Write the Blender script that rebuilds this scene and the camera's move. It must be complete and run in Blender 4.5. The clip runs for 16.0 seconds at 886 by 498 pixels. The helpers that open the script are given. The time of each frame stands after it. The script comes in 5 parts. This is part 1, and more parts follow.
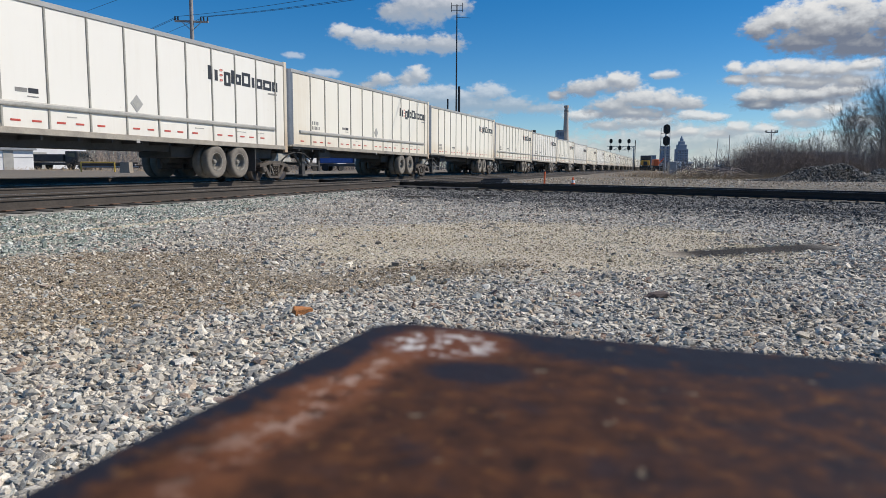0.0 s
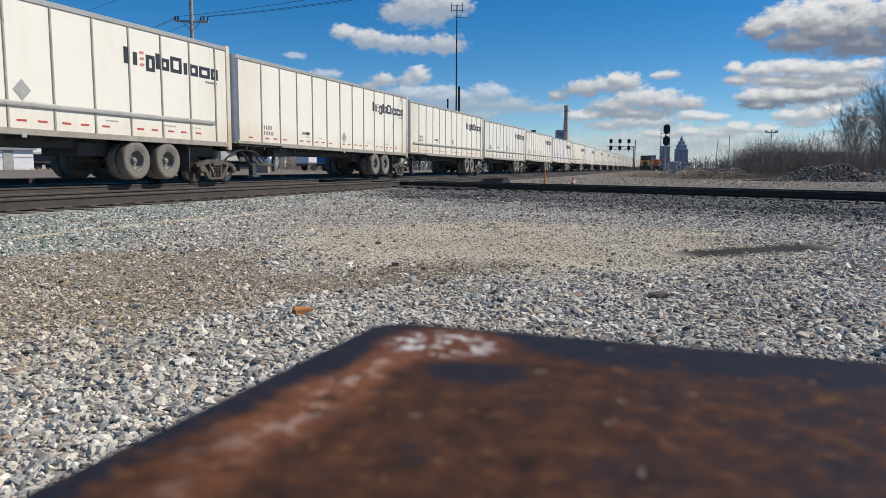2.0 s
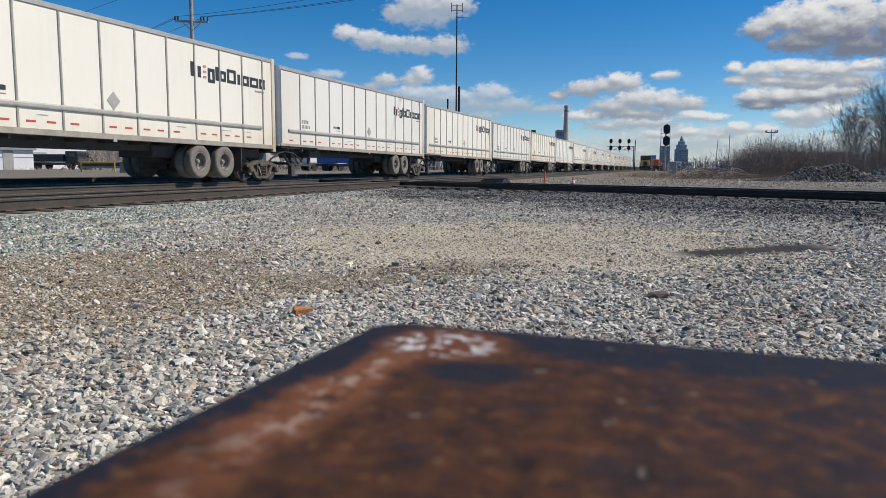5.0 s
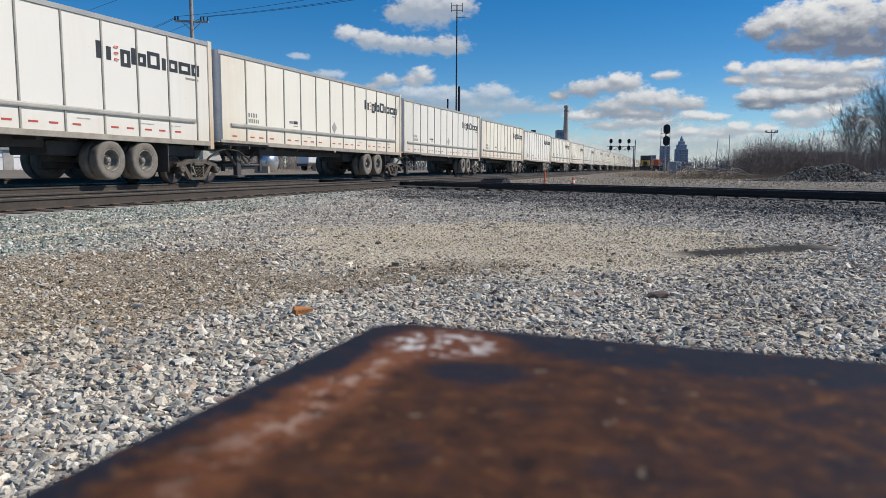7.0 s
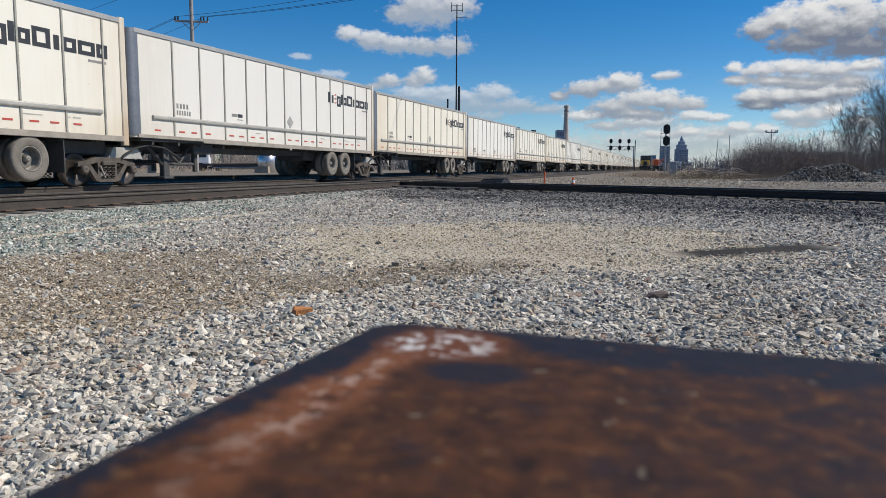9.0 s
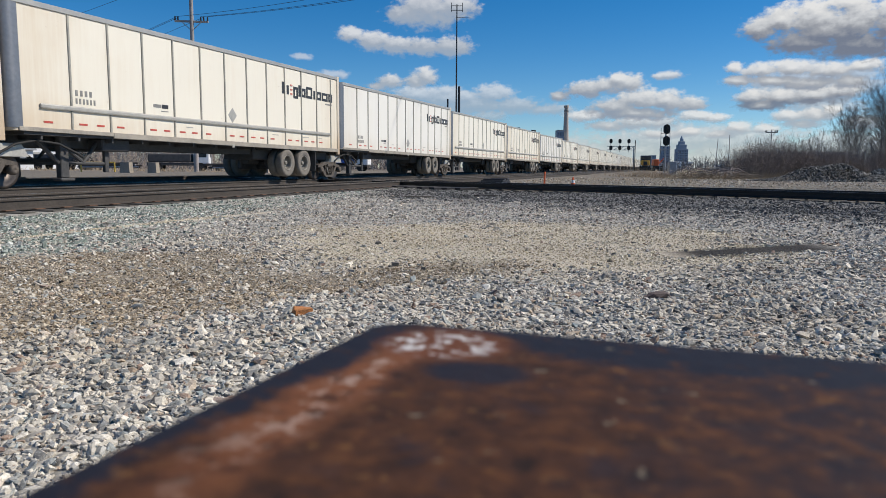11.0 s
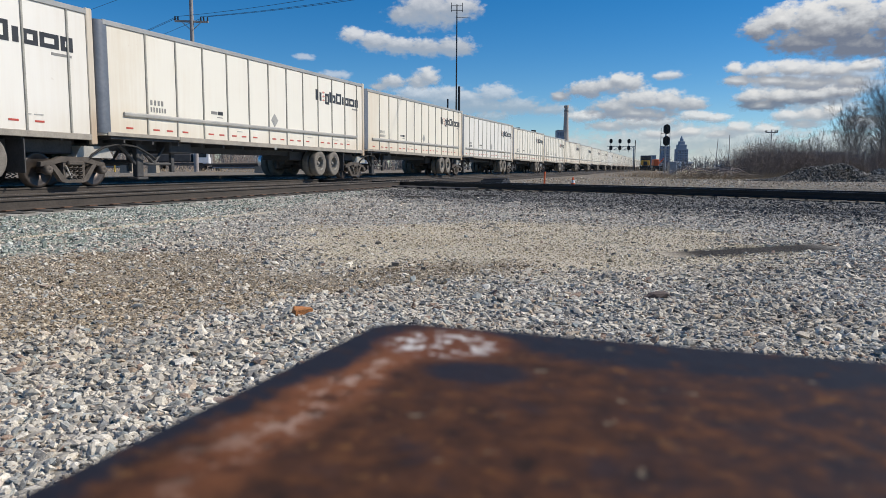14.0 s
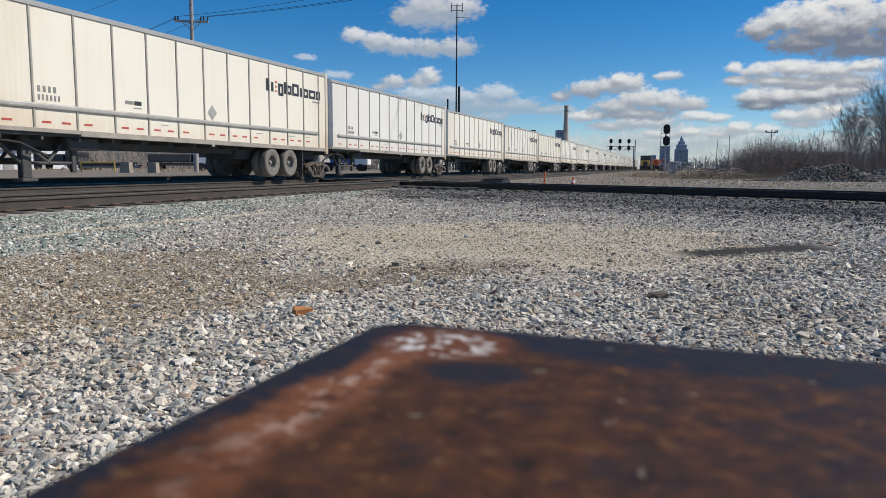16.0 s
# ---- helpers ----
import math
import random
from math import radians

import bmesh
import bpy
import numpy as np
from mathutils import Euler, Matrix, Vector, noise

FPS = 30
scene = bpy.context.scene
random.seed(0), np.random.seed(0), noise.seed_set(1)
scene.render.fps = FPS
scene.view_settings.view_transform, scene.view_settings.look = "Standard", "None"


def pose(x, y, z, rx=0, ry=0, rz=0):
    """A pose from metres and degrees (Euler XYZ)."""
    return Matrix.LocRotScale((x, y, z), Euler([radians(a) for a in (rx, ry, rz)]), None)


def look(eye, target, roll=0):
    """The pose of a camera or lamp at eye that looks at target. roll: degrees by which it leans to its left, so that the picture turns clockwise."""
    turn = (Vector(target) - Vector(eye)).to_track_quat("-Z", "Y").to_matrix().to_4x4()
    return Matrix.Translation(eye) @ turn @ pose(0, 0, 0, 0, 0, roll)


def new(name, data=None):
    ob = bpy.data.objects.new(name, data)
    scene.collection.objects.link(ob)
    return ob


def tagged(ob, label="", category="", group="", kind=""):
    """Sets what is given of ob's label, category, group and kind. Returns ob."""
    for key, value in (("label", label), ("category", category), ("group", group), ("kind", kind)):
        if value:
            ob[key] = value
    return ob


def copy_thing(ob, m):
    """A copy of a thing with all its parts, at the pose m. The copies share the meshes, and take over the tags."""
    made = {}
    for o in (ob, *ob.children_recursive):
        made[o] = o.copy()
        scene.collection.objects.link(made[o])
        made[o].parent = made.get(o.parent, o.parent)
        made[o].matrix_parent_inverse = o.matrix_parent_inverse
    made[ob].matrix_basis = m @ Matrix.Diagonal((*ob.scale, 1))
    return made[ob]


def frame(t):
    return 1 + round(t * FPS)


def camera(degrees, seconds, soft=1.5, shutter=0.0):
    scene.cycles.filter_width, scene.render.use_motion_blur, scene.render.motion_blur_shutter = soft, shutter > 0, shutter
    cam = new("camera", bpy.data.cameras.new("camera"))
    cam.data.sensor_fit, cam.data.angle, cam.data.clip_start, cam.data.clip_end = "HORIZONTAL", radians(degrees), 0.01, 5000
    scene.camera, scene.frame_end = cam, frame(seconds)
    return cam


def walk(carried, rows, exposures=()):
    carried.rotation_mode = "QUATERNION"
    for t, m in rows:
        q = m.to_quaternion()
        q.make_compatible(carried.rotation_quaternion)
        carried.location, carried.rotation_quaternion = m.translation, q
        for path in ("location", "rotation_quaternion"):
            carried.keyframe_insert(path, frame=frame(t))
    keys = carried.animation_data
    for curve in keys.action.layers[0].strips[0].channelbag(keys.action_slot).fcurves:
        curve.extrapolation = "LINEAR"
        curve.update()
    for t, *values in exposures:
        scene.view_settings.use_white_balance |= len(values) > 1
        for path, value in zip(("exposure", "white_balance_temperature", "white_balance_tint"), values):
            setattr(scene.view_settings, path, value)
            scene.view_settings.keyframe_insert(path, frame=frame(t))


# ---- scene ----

# ---------- camera ----------
EYE = (0.0, 0.0, 0.72)
PITCH, LEAN = 6.45, 0.3
cam = camera(63.2, 16.0, soft=0.75, shutter=0.0)
aim = (0.0, math.cos(radians(PITCH)), EYE[2] - math.sin(radians(PITCH)))
walk(cam, [(0.0, look(EYE, aim, LEAN)), (16.0, look(EYE, aim, LEAN))], exposures=[(0.0, 0.0), (16.0, 0.0)])
cam.data.dof.use_dof = True
cam.data.dof.focus_distance = 14.0
cam.data.dof.aperture_fstop = 15.0

# ---------- light ----------
SUN_EL, SUN_AZ = 42.0, 4.0          # degrees; azimuth counted from +x towards +y
world = bpy.data.worlds.new("sky")
scene.world = world
world.use_nodes = True
wn = world.node_tree.nodes
wl = world.node_tree.links
wn.clear()
w_out = wn.new("ShaderNodeOutputWorld")
w_bg = wn.new("ShaderNodeBackground")
w_sky = wn.new("ShaderNodeTexSky")
w_sky.sky_type = "NISHITA"
w_sky.sun_disc = False
w_sky.sun_elevation = radians(SUN_EL)
w_sky.sun_rotation = radians(90 - SUN_AZ)
w_sky.air_density, w_sky.dust_density, w_sky.ozone_density = 0.78, 0.05, 4.0
w_bg.inputs["Strength"].default_value = 0.103
w_sat = wn.new("ShaderNodeHueSaturation")
w_sat.inputs["Saturation"].default_value = 1.38
wl.new(w_sky.outputs["Color"], w_sat.inputs["Color"])
wl.new(w_sat.outputs["Color"], w_bg.inputs["Color"])
wl.new(w_bg.outputs["Background"], w_out.inputs["Surface"])

sun_data = bpy.data.lights.new("sun", "SUN")
sun_data.energy = 4.7
sun_data.angle = radians(0.53)
sun_data.color = (1.0, 0.91, 0.785)
sun = new("sun", sun_data)
ce, se = math.cos(radians(SUN_EL)), math.sin(radians(SUN_EL))
ca, sa = math.cos(radians(SUN_AZ)), math.sin(radians(SUN_AZ))
sun.matrix_world = look((60 * ce * ca, 60 * ce * sa, 60 * se), (0, 0, 0))


# ---------- materials ----------
class Nodes:
    """A small helper round one node material."""

    def __init__(self, name):
        self.mat = bpy.data.materials.new(name)
        self.mat.use_nodes = True
        self.n = self.mat.node_tree.nodes
        self.l = self.mat.node_tree.links
        self.n.clear()
        self.out = self.n.new("ShaderNodeOutputMaterial")
        self.b = self.n.new("ShaderNodeBsdfPrincipled")
        self.l.new(self.b.outputs[0], self.out.inputs[0])

    def put(self, value, socket):
        if hasattr(value, "is_output"):
            self.l.new(value, socket)
        else:
            socket.default_value = value

    def coords(self, kind="Object", scale=(1, 1, 1), loc=(0, 0, 0)):
        tc = self.n.new("ShaderNodeTexCoord")
        mp = self.n.new("ShaderNodeMapping")
        mp.inputs["Scale"].default_value = scale
        mp.inputs["Location"].default_value = loc
        self.l.new(tc.outputs[kind], mp.inputs["Vector"])
        return mp.outputs[0]

    def world_pos(self, scale=(1, 1, 1)):
        g = self.n.new("ShaderNodeNewGeometry")
        mp = self.n.new("ShaderNodeMapping")
        mp.inputs["Scale"].default_value = scale
        self.l.new(g.outputs["Position"], mp.inputs["Vector"])
        return mp.outputs[0]

    def noise(self, vec, scale, detail=4.0, rough=0.55):
        t = self.n.new("ShaderNodeTexNoise")
        t.inputs["Scale"].default_value = scale
        t.inputs["Detail"].default_value = detail
        t.inputs["Roughness"].default_value = rough
        self.l.new(vec, t.inputs["Vector"])
        return t.outputs[0]

    def voronoi(self, vec, scale, out="Color", rand=1.0):
        t = self.n.new("ShaderNodeTexVoronoi")
        t.inputs["Scale"].default_value = scale
        t.inputs["Randomness"].default_value = rand
        self.l.new(vec, t.inputs["Vector"])
        return t.outputs[out]

    def ramp(self, fac, stops):
        r = self.n.new("ShaderNodeValToRGB")
        el = r.color_ramp.elements
        while len(el) > 1:
            el.remove(el[-1])
        el[0].position, el[0].color = stops[0][0], rgba(stops[0][1])
        for p, c in stops[1:]:
            e = el.new(p)
            e.color = rgba(c)
        self.l.new(fac, r.inputs[0])
        return r.outputs[0]

    def mix(self, fac, a, b, mode="MIX"):
        m = self.n.new("ShaderNodeMix")
        m.data_type, m.blend_type = "RGBA", mode
        self.put(fac, m.inputs[0])
        for v, s in ((a, m.inputs[6]), (b, m.inputs[7])):
            self.put(rgba(v) if isinstance(v, (tuple, float, int)) else v, s)
        return m.outputs[2]

    def math(self, op, a, b=0.0, c=0.0, clamp=False):
        m = self.n.new("ShaderNodeMath")
        m.operation, m.use_clamp = op, clamp
        for v, s in zip((a, b, c), m.inputs):
            self.put(v, s)
        return m.outputs[0]

    def range(self, v, a, b, lo=0.0, hi=1.0):
        m = self.n.new("ShaderNodeMapRange")
        m.interpolation_type = "SMOOTHSTEP"
        for k, x in zip(("Value", "From Min", "From Max", "To Min", "To Max"), (v, a, b, lo, hi)):
            self.put(x, m.inputs[k])
        return m.outputs[0]

    def split(self, vec):
        s = self.n.new("ShaderNodeSeparateXYZ")
        self.l.new(vec, s.inputs[0])
        return s.outputs

    def rand(self):
        return self.n.new("ShaderNodeObjectInfo").outputs["Random"]

    def island(self):
        return self.n.new("ShaderNodeNewGeometry").outputs["Random Per Island"]

    def bump(self, height, strength=0.3, dist=0.01):
        b = self.n.new("ShaderNodeBump")
        b.inputs["Strength"].default_value = strength
        b.inputs["Distance"].default_value = dist
        self.l.new(height, b.inputs["Height"])
        self.l.new(b.outputs[0], self.b.inputs["Normal"])

    def done(self, color=None, rough=0.6, metal=0.0, spec=None):
        if color is not None:
            self.put(rgba(color) if isinstance(color, tuple) else color, self.b.inputs["Base Color"])
        self.put(rough, self.b.inputs["Roughness"])
        self.put(metal, self.b.inputs["Metallic"])
        if spec is not None:
            self.put(spec, self.b.inputs["Specular IOR Level"])
        return self.mat


def rgba(c):
    if isinstance(c, (int, float)):
        c = (c, c, c)
    return (*c[:3], 1.0)


def plain(name, c, rough=0.6, metal=0.0, var=0.25, scale=6.0, bump=0.0):
    """A surface of one colour with grain and stains at two scales."""
    m = Nodes(name)
    v = m.coords("Object")
    a = m.noise(v, scale, 5)
    b = m.noise(v, scale * 9, 3)
    f = m.math("MULTIPLY_ADD", b, 0.4, m.math("MULTIPLY", a, 0.6))
    lo = tuple(x * (1 - var) for x in c)
    hi = tuple(min(1, x * (1 + var)) for x in c)
    col = m.ramp(f, [(0.3, lo), (0.7, hi)])
    if bump:
        m.bump(b, bump, 0.01)
    r = m.math("ADD", m.math("MULTIPLY", m.math("SUBTRACT", a, 0.5), 0.3), rough, clamp=True)
    return m.done(col, r, metal)


def trailer_paint(name, base, dirt, amount):
    """White enamel, dirtier in streaks that run down, yellowed here and there."""
    m = Nodes(name)
    v = m.coords("Object")
    sx = m.coords("Object", (2.6, 2.6, 0.16))
    big = m.noise(v, 0.55, 4)
    streak = m.noise(sx, 2.4, 5, 0.65)
    fine = m.noise(v, 14, 3)
    z = m.split(m.coords("Object"))[2]
    low = m.range(z, 1.5, 2.5, 1.0, 0.0)
    x = m.split(m.coords("Object"))[0]
    ends = m.math("ADD", m.range(x, 0.2, 3.2, 0.28, 0.0), m.range(x, 14.6, 16.3, 0.0, 0.22))
    f = m.math("ADD", m.math("MULTIPLY", streak, 0.5), m.math("MULTIPLY", big, 0.5))
    f = m.math("ADD", m.math("ADD", f, m.math("MULTIPLY", low, 0.25)), ends)
    f = m.range(f, 0.42, 1.10, 0.0, amount)
    rnd = m.math("MULTIPLY_ADD", m.rand(), 0.10, 0.92)
    col = m.mix(f, base, dirt)
    spots = m.range(m.noise(v, 5.0, 6, 0.7), 0.66, 0.74, 0.0, 0.5 * amount)
    col = m.mix(spots, col, (0.30, 0.17, 0.08))
    col = m.mix(1.0, col, m.mix(1.0, rnd, rnd), "MULTIPLY")
    m.bump(m.noise(v, 1.1, 2), 0.25, 0.02)
    return m.done(col, m.math("MULTIPLY_ADD", fine, 0.2, 0.36), 0.0)


def rusty_steel():
    """Old dark paint, tinted blue for reflected sky, worn through to rust, scraped bright along one edge and at the
    corner.
    """
    m = Nodes("rusted_plate")
    v = m.coords("Object")
    px, py, pz = m.split(v)[:3]
    n1 = m.noise(v, 100, 5, 0.62)
    n2 = m.noise(v, 190, 5, 0.65)
    n3 = m.noise(m.coords("Object", (1, 1, 1), (0.3, 0.7, 0)), 48, 5, 0.62)
    n4 = m.noise(m.coords("Object", (1, 1, 1), (1.3, 0.2, 0)), 140, 4, 0.6)
    rust = m.ramp(n1, [(0.30, (0.020, 0.014, 0.012)), (0.42, (0.050, 0.024, 0.016)), (0.54, (0.078, 0.034, 0.018)), (0.66, (0.118, 0.050, 0.022)), (0.76, (0.070, 0.036, 0.022))])
    rust = m.mix(m.range(n2, 0.45, 0.7, 0, 0.5), rust, (0.045, 0.024, 0.017))
    rust = m.mix(m.range(n4, 0.60, 0.70, 0, 0.65), rust, (0.200, 0.095, 0.034))
    # dark paint; its blue stands in for sky reflected at the rounded edges
    dark = m.mix(n2, (0.009, 0.011, 0.018), (0.026, 0.029, 0.044))
    wob = m.math("SUBTRACT", n3, 0.5)
    inx = m.math("ADD", m.math("ADD", px, 0.152), m.math("MULTIPLY", wob, 0.022))
    iny = m.math("ADD", m.math("SUBTRACT", 0.152, py), m.math("MULTIPLY", wob, 0.045))
    # paint that is left: a strip along the side, a wider one along the far edge, and patches
    left = m.range(m.math("SUBTRACT", inx, m.range(py, 0.0, 0.09, 0.008, 0.016)), 0.004, -0.002)
    far = m.range(m.math("SUBTRACT", iny, m.range(px, -0.115, -0.06, 0.006, 0.036)), 0.010, -0.006)
    patch = m.range(m.math("ADD", n3, m.math("MULTIPLY", n4, 0.3)), 0.70, 0.84, 0, 0.60)
    # the plate turns darker towards +x, broken up by noise
    worn = m.math("MULTIPLY", m.range(m.math("MULTIPLY_ADD", n3, 0.12, px), -0.01, 0.06), m.range(n1, 0.68, 0.42, 0.10, 0.62))
    f = m.math("MAXIMUM", m.math("MAXIMUM", left, far), m.math("MAXIMUM", patch, worn))
    f = m.math("MULTIPLY", f, m.range(m.noise(v, 130, 3), 0.66, 0.56, 0.35, 1.0))
    col = m.mix(f, rust, dark)
    # scraped streak beside the strip of paint
    streak = m.math("MULTIPLY", m.range(inx, 0.012, 0.020), m.range(inx, 0.040, 0.028))
    streak = m.math("MULTIPLY", m.math("MULTIPLY", streak, m.range(py, 0.122, 0.100)), m.range(py, -0.01, 0.05, 0.45, 1.0))
    col = m.mix(m.math("MULTIPLY", streak, m.range(n1, 0.34, 0.50, 0.15, 0.9)), col, (0.20, 0.078, 0.036))
    pale = m.math("MULTIPLY", m.range(inx, 0.014, 0.021), m.range(inx, 0.036, 0.027))
    pale = m.math("MULTIPLY", m.math("MULTIPLY", pale, m.math("MULTIPLY", m.range(py, 0.110, 0.095), m.range(py, 0.0, 0.05, 0.25, 1.0))), m.range(m.math("ADD", m.math("MULTIPLY", n2, 0.6), n4), 0.80, 0.94))
    col = m.mix(m.math("MULTIPLY", pale, 0.75), col, (0.42, 0.30, 0.24))
    # flaked corner
    cx, cy = m.math("ADD", px, 0.117), m.math("SUBTRACT", py, 0.124)
    rr = m.math("ADD", m.math("MULTIPLY", m.math("MULTIPLY", cx, cx), 3000.0), m.math("MULTIPLY", m.math("MULTIPLY", cy, cy), 3400.0))
    rr = m.math("ADD", rr, m.math("MULTIPLY", wob, 1.2))
    col = m.mix(m.range(rr, 2.2, 0.7, 0, 0.75), col, (0.165, 0.060, 0.030))
    flake = m.math("MULTIPLY", m.range(rr, 1.5, 0.3), m.range(m.noise(m.coords("Object", (0.8, 1.25, 1), (0.63, 0.35, 0)), 210, 2, 0.5), 0.50, 0.58))
    col = m.mix(flake, col, (0.66, 0.65, 0.63))
    kx, ky = m.math("ADD", px, 0.096), m.math("SUBTRACT", py, 0.094)
    kk = m.math("ADD", m.math("MULTIPLY", m.math("MULTIPLY", kx, kx), 4000.0), m.math("MULTIPLY", m.math("MULTIPLY", ky, ky), 7000.0))
    col = m.mix(m.range(m.math("ADD", kk, m.math("MULTIPLY", wob, 1.5)), 1.5, 0.4, 0, 0.9), col, dark)
    spots = m.range(m.noise(v, 120, 2), 0.70, 0.76, 0, 0.7)
    col = m.mix(spots, col, (0.22, 0.18, 0.13))
    m.bump(m.math("ADD", n1, m.math("MULTIPLY", n2, 0.5)), 0.5, 0.0015)
    return m.done(col, m.math("MULTIPLY_ADD", n2, 0.2, 0.70), 0.0, 0.12)


def ground_material():
    """Crushed stone, sandy fines, damp mud and, farther off, dry dirt."""
    m = Nodes("gravel_ground")
    p = m.world_pos()
    x, y, z = m.split(p)[:3]
    n0 = m.noise(p, 0.35, 5)
    n1 = m.noise(p, 1.4, 5, 0.6)
    n2 = m.noise(p, 9.0, 5, 0.6)
    cell = m.voronoi(p, 34.0)
    cellb = m.voronoi(p, 11.0)
    g = m.split(cell)[0]
    stone = m.ramp(g, [(0.0, (0.14, 0.13, 0.112)), (0.3, (0.30, 0.28, 0.24)), (0.6, (0.44, 0.415, 0.355)), (0.85, (0.57, 0.535, 0.465)), (1.0, (0.70, 0.66, 0.58))])
    stone = m.mix(0.35, stone, m.ramp(m.split(cellb)[1], [(0, (0.15, 0.15, 0.155)), (0.5, (0.30, 0.29, 0.27)), (1, (0.46, 0.44, 0.40))]))
    sand = m.mix(n2, (0.44, 0.375, 0.275), (0.70, 0.62, 0.49))
    sand = m.mix(0.2, sand, stone)
    mud = m.mix(n2, (0.13, 0.10, 0.066), (0.31, 0.25, 0.17))
    mud = m.mix(0.35, mud, stone)
    col = stone
    # sandy middle
    dx = m.math("DIVIDE", m.math("SUBTRACT", x, 0.7), 2.7)
    dy = m.math("DIVIDE", m.math("SUBTRACT", y, 7.3), 2.5)
    r = m.math("ADD", m.math("MULTIPLY", dx, dx), m.math("MULTIPLY", dy, dy))
    r = m.math("ADD", r, m.math("MULTIPLY", m.math("SUBTRACT", n1, 0.5), 1.4))
    col = m.mix(m.range(r, 1.3, 0.6, 0, 0.95), col, sand)
    st = m.math("ABSOLUTE", m.math("SUBTRACT", m.math("ADD", x, 4.0), m.math("MULTIPLY", m.math("SUBTRACT", y, 8.0), 0.303)))
    st = m.math("MULTIPLY", m.range(st, 0.22, 0.10), m.math("MULTIPLY", m.range(y, 7.0, 7.6), m.range(y, 12.4, 11.5)))
    col = m.mix(st, col, sand)
    # damp earth to the side, thinning out across the middle
    lo = m.math("SUBTRACT", y, m.math("MULTIPLY_ADD", x, 0.95, 4.62))
    hi = m.math("SUBTRACT", m.math("ADD", m.math("MULTIPLY_ADD", x, 0.25, 5.45), m.range(x, -1.1, -2.0, 0.0, 1.35)), y)
    wob = m.math("MULTIPLY", m.math("SUBTRACT", n1, 0.5), 1.3)
    wd = m.math("MULTIPLY", m.range(m.math("ADD", lo, wob), -0.25, 0.2), m.range(m.math("ADD", hi, wob), -0.25, 0.35))
    wd = m.math("MULTIPLY", wd, m.range(x, 1.3, 0.2))
    col = m.mix(m.math("MULTIPLY", wd, 0.92), col, mud)
    c = m.math("SUBTRACT", y, m.math("MULTIPLY_ADD", x, 0.44, 5.33))
    c = m.math("ADD", m.math("ABSOLUTE", c), m.math("MULTIPLY", m.math("SUBTRACT", n1, 0.5), 0.5))
    wd = m.math("MULTIPLY", m.range(c, 0.36, 0.20), m.math("MULTIPLY", m.range(x, 1.8, 2.3), m.range(x, 4.0, 3.5)))
    col = m.mix(wd, col, (0.030, 0.026, 0.022))
    # dark ballast by the crossing track
    dark = m.math("MULTIPLY", m.range(m.math("ADD", y, m.math("MULTIPLY", x, 0.75)), 13.0, 17.0), m.range(x, -3.5, 0.5))
    col = m.mix(m.math("MULTIPLY", dark, 0.72), col, m.mix(g, (0.03, 0.033, 0.036), (0.12, 0.125, 0.13)))
    # dry dirt and grass far away
    dirt = m.mix(n0, (0.15, 0.13, 0.105), (0.27, 0.235, 0.185))
    dirt = m.mix(0.45, dirt, m.mix(n2, (0.09, 0.08, 0.065), (0.34, 0.31, 0.27)))
    dirt = m.mix(m.range(n1, 0.45, 0.7), dirt, (0.215, 0.185, 0.14))
    far = m.range(m.math("ADD", y, m.math("MULTIPLY", x, 0.9)), 27.0, 33.0)
    left = m.range(m.math("ADD", m.math("MULTIPLY", x, -0.9535), m.math("MULTIPLY", y, 0.3016)), 17.2, 20.0)
    far = m.math("MAXIMUM", far, left)
    col = m.mix(far, col, dirt)
    col = m.mix(m.range(n1, 0.35, 0.75, 0.0, 0.14), col, (0.16, 0.15, 0.14))
    m.bump(m.math("ADD", m.math("MULTIPLY", m.voronoi(p, 34.0, "Distance"), -1.0), m.math("MULTIPLY", n2, 0.3)), 0.8, 0.02)
    return m.done(col, 0.9, 0.0, 0.25)


def stone_material(name, stops):
    m = Nodes(name)
    v = m.world_pos()
    r = m.island()
    col = m.ramp(r, stops)
    n = m.noise(v, 95, 5, 0.65)
    nf = m.noise(v, 420, 3, 0.6)
    nb = m.noise(v, 0.9, 4)
    col = m.mix(m.range(n, 0.38, 0.66, 0.0, 0.75), col, m.mix(1.0, col, (0.57, 0.545, 0.50), "MULTIPLY"))
    col = m.mix(m.range(nf, 0.56, 0.70, 0.0, 0.5), col, (0.72, 0.69, 0.63))
    col = m.mix(m.range(nb, 0.40, 0.72, 0.0, 0.45), col, m.mix(1.0, col, (0.66, 0.56, 0.43), "MULTIPLY"))
    m.bump(m.math("ADD", n, m.math("MULTIPLY", nf, 0.4)), 0.6, 0.004)
    return m.done(col, 0.85, 0.0, 0.3)


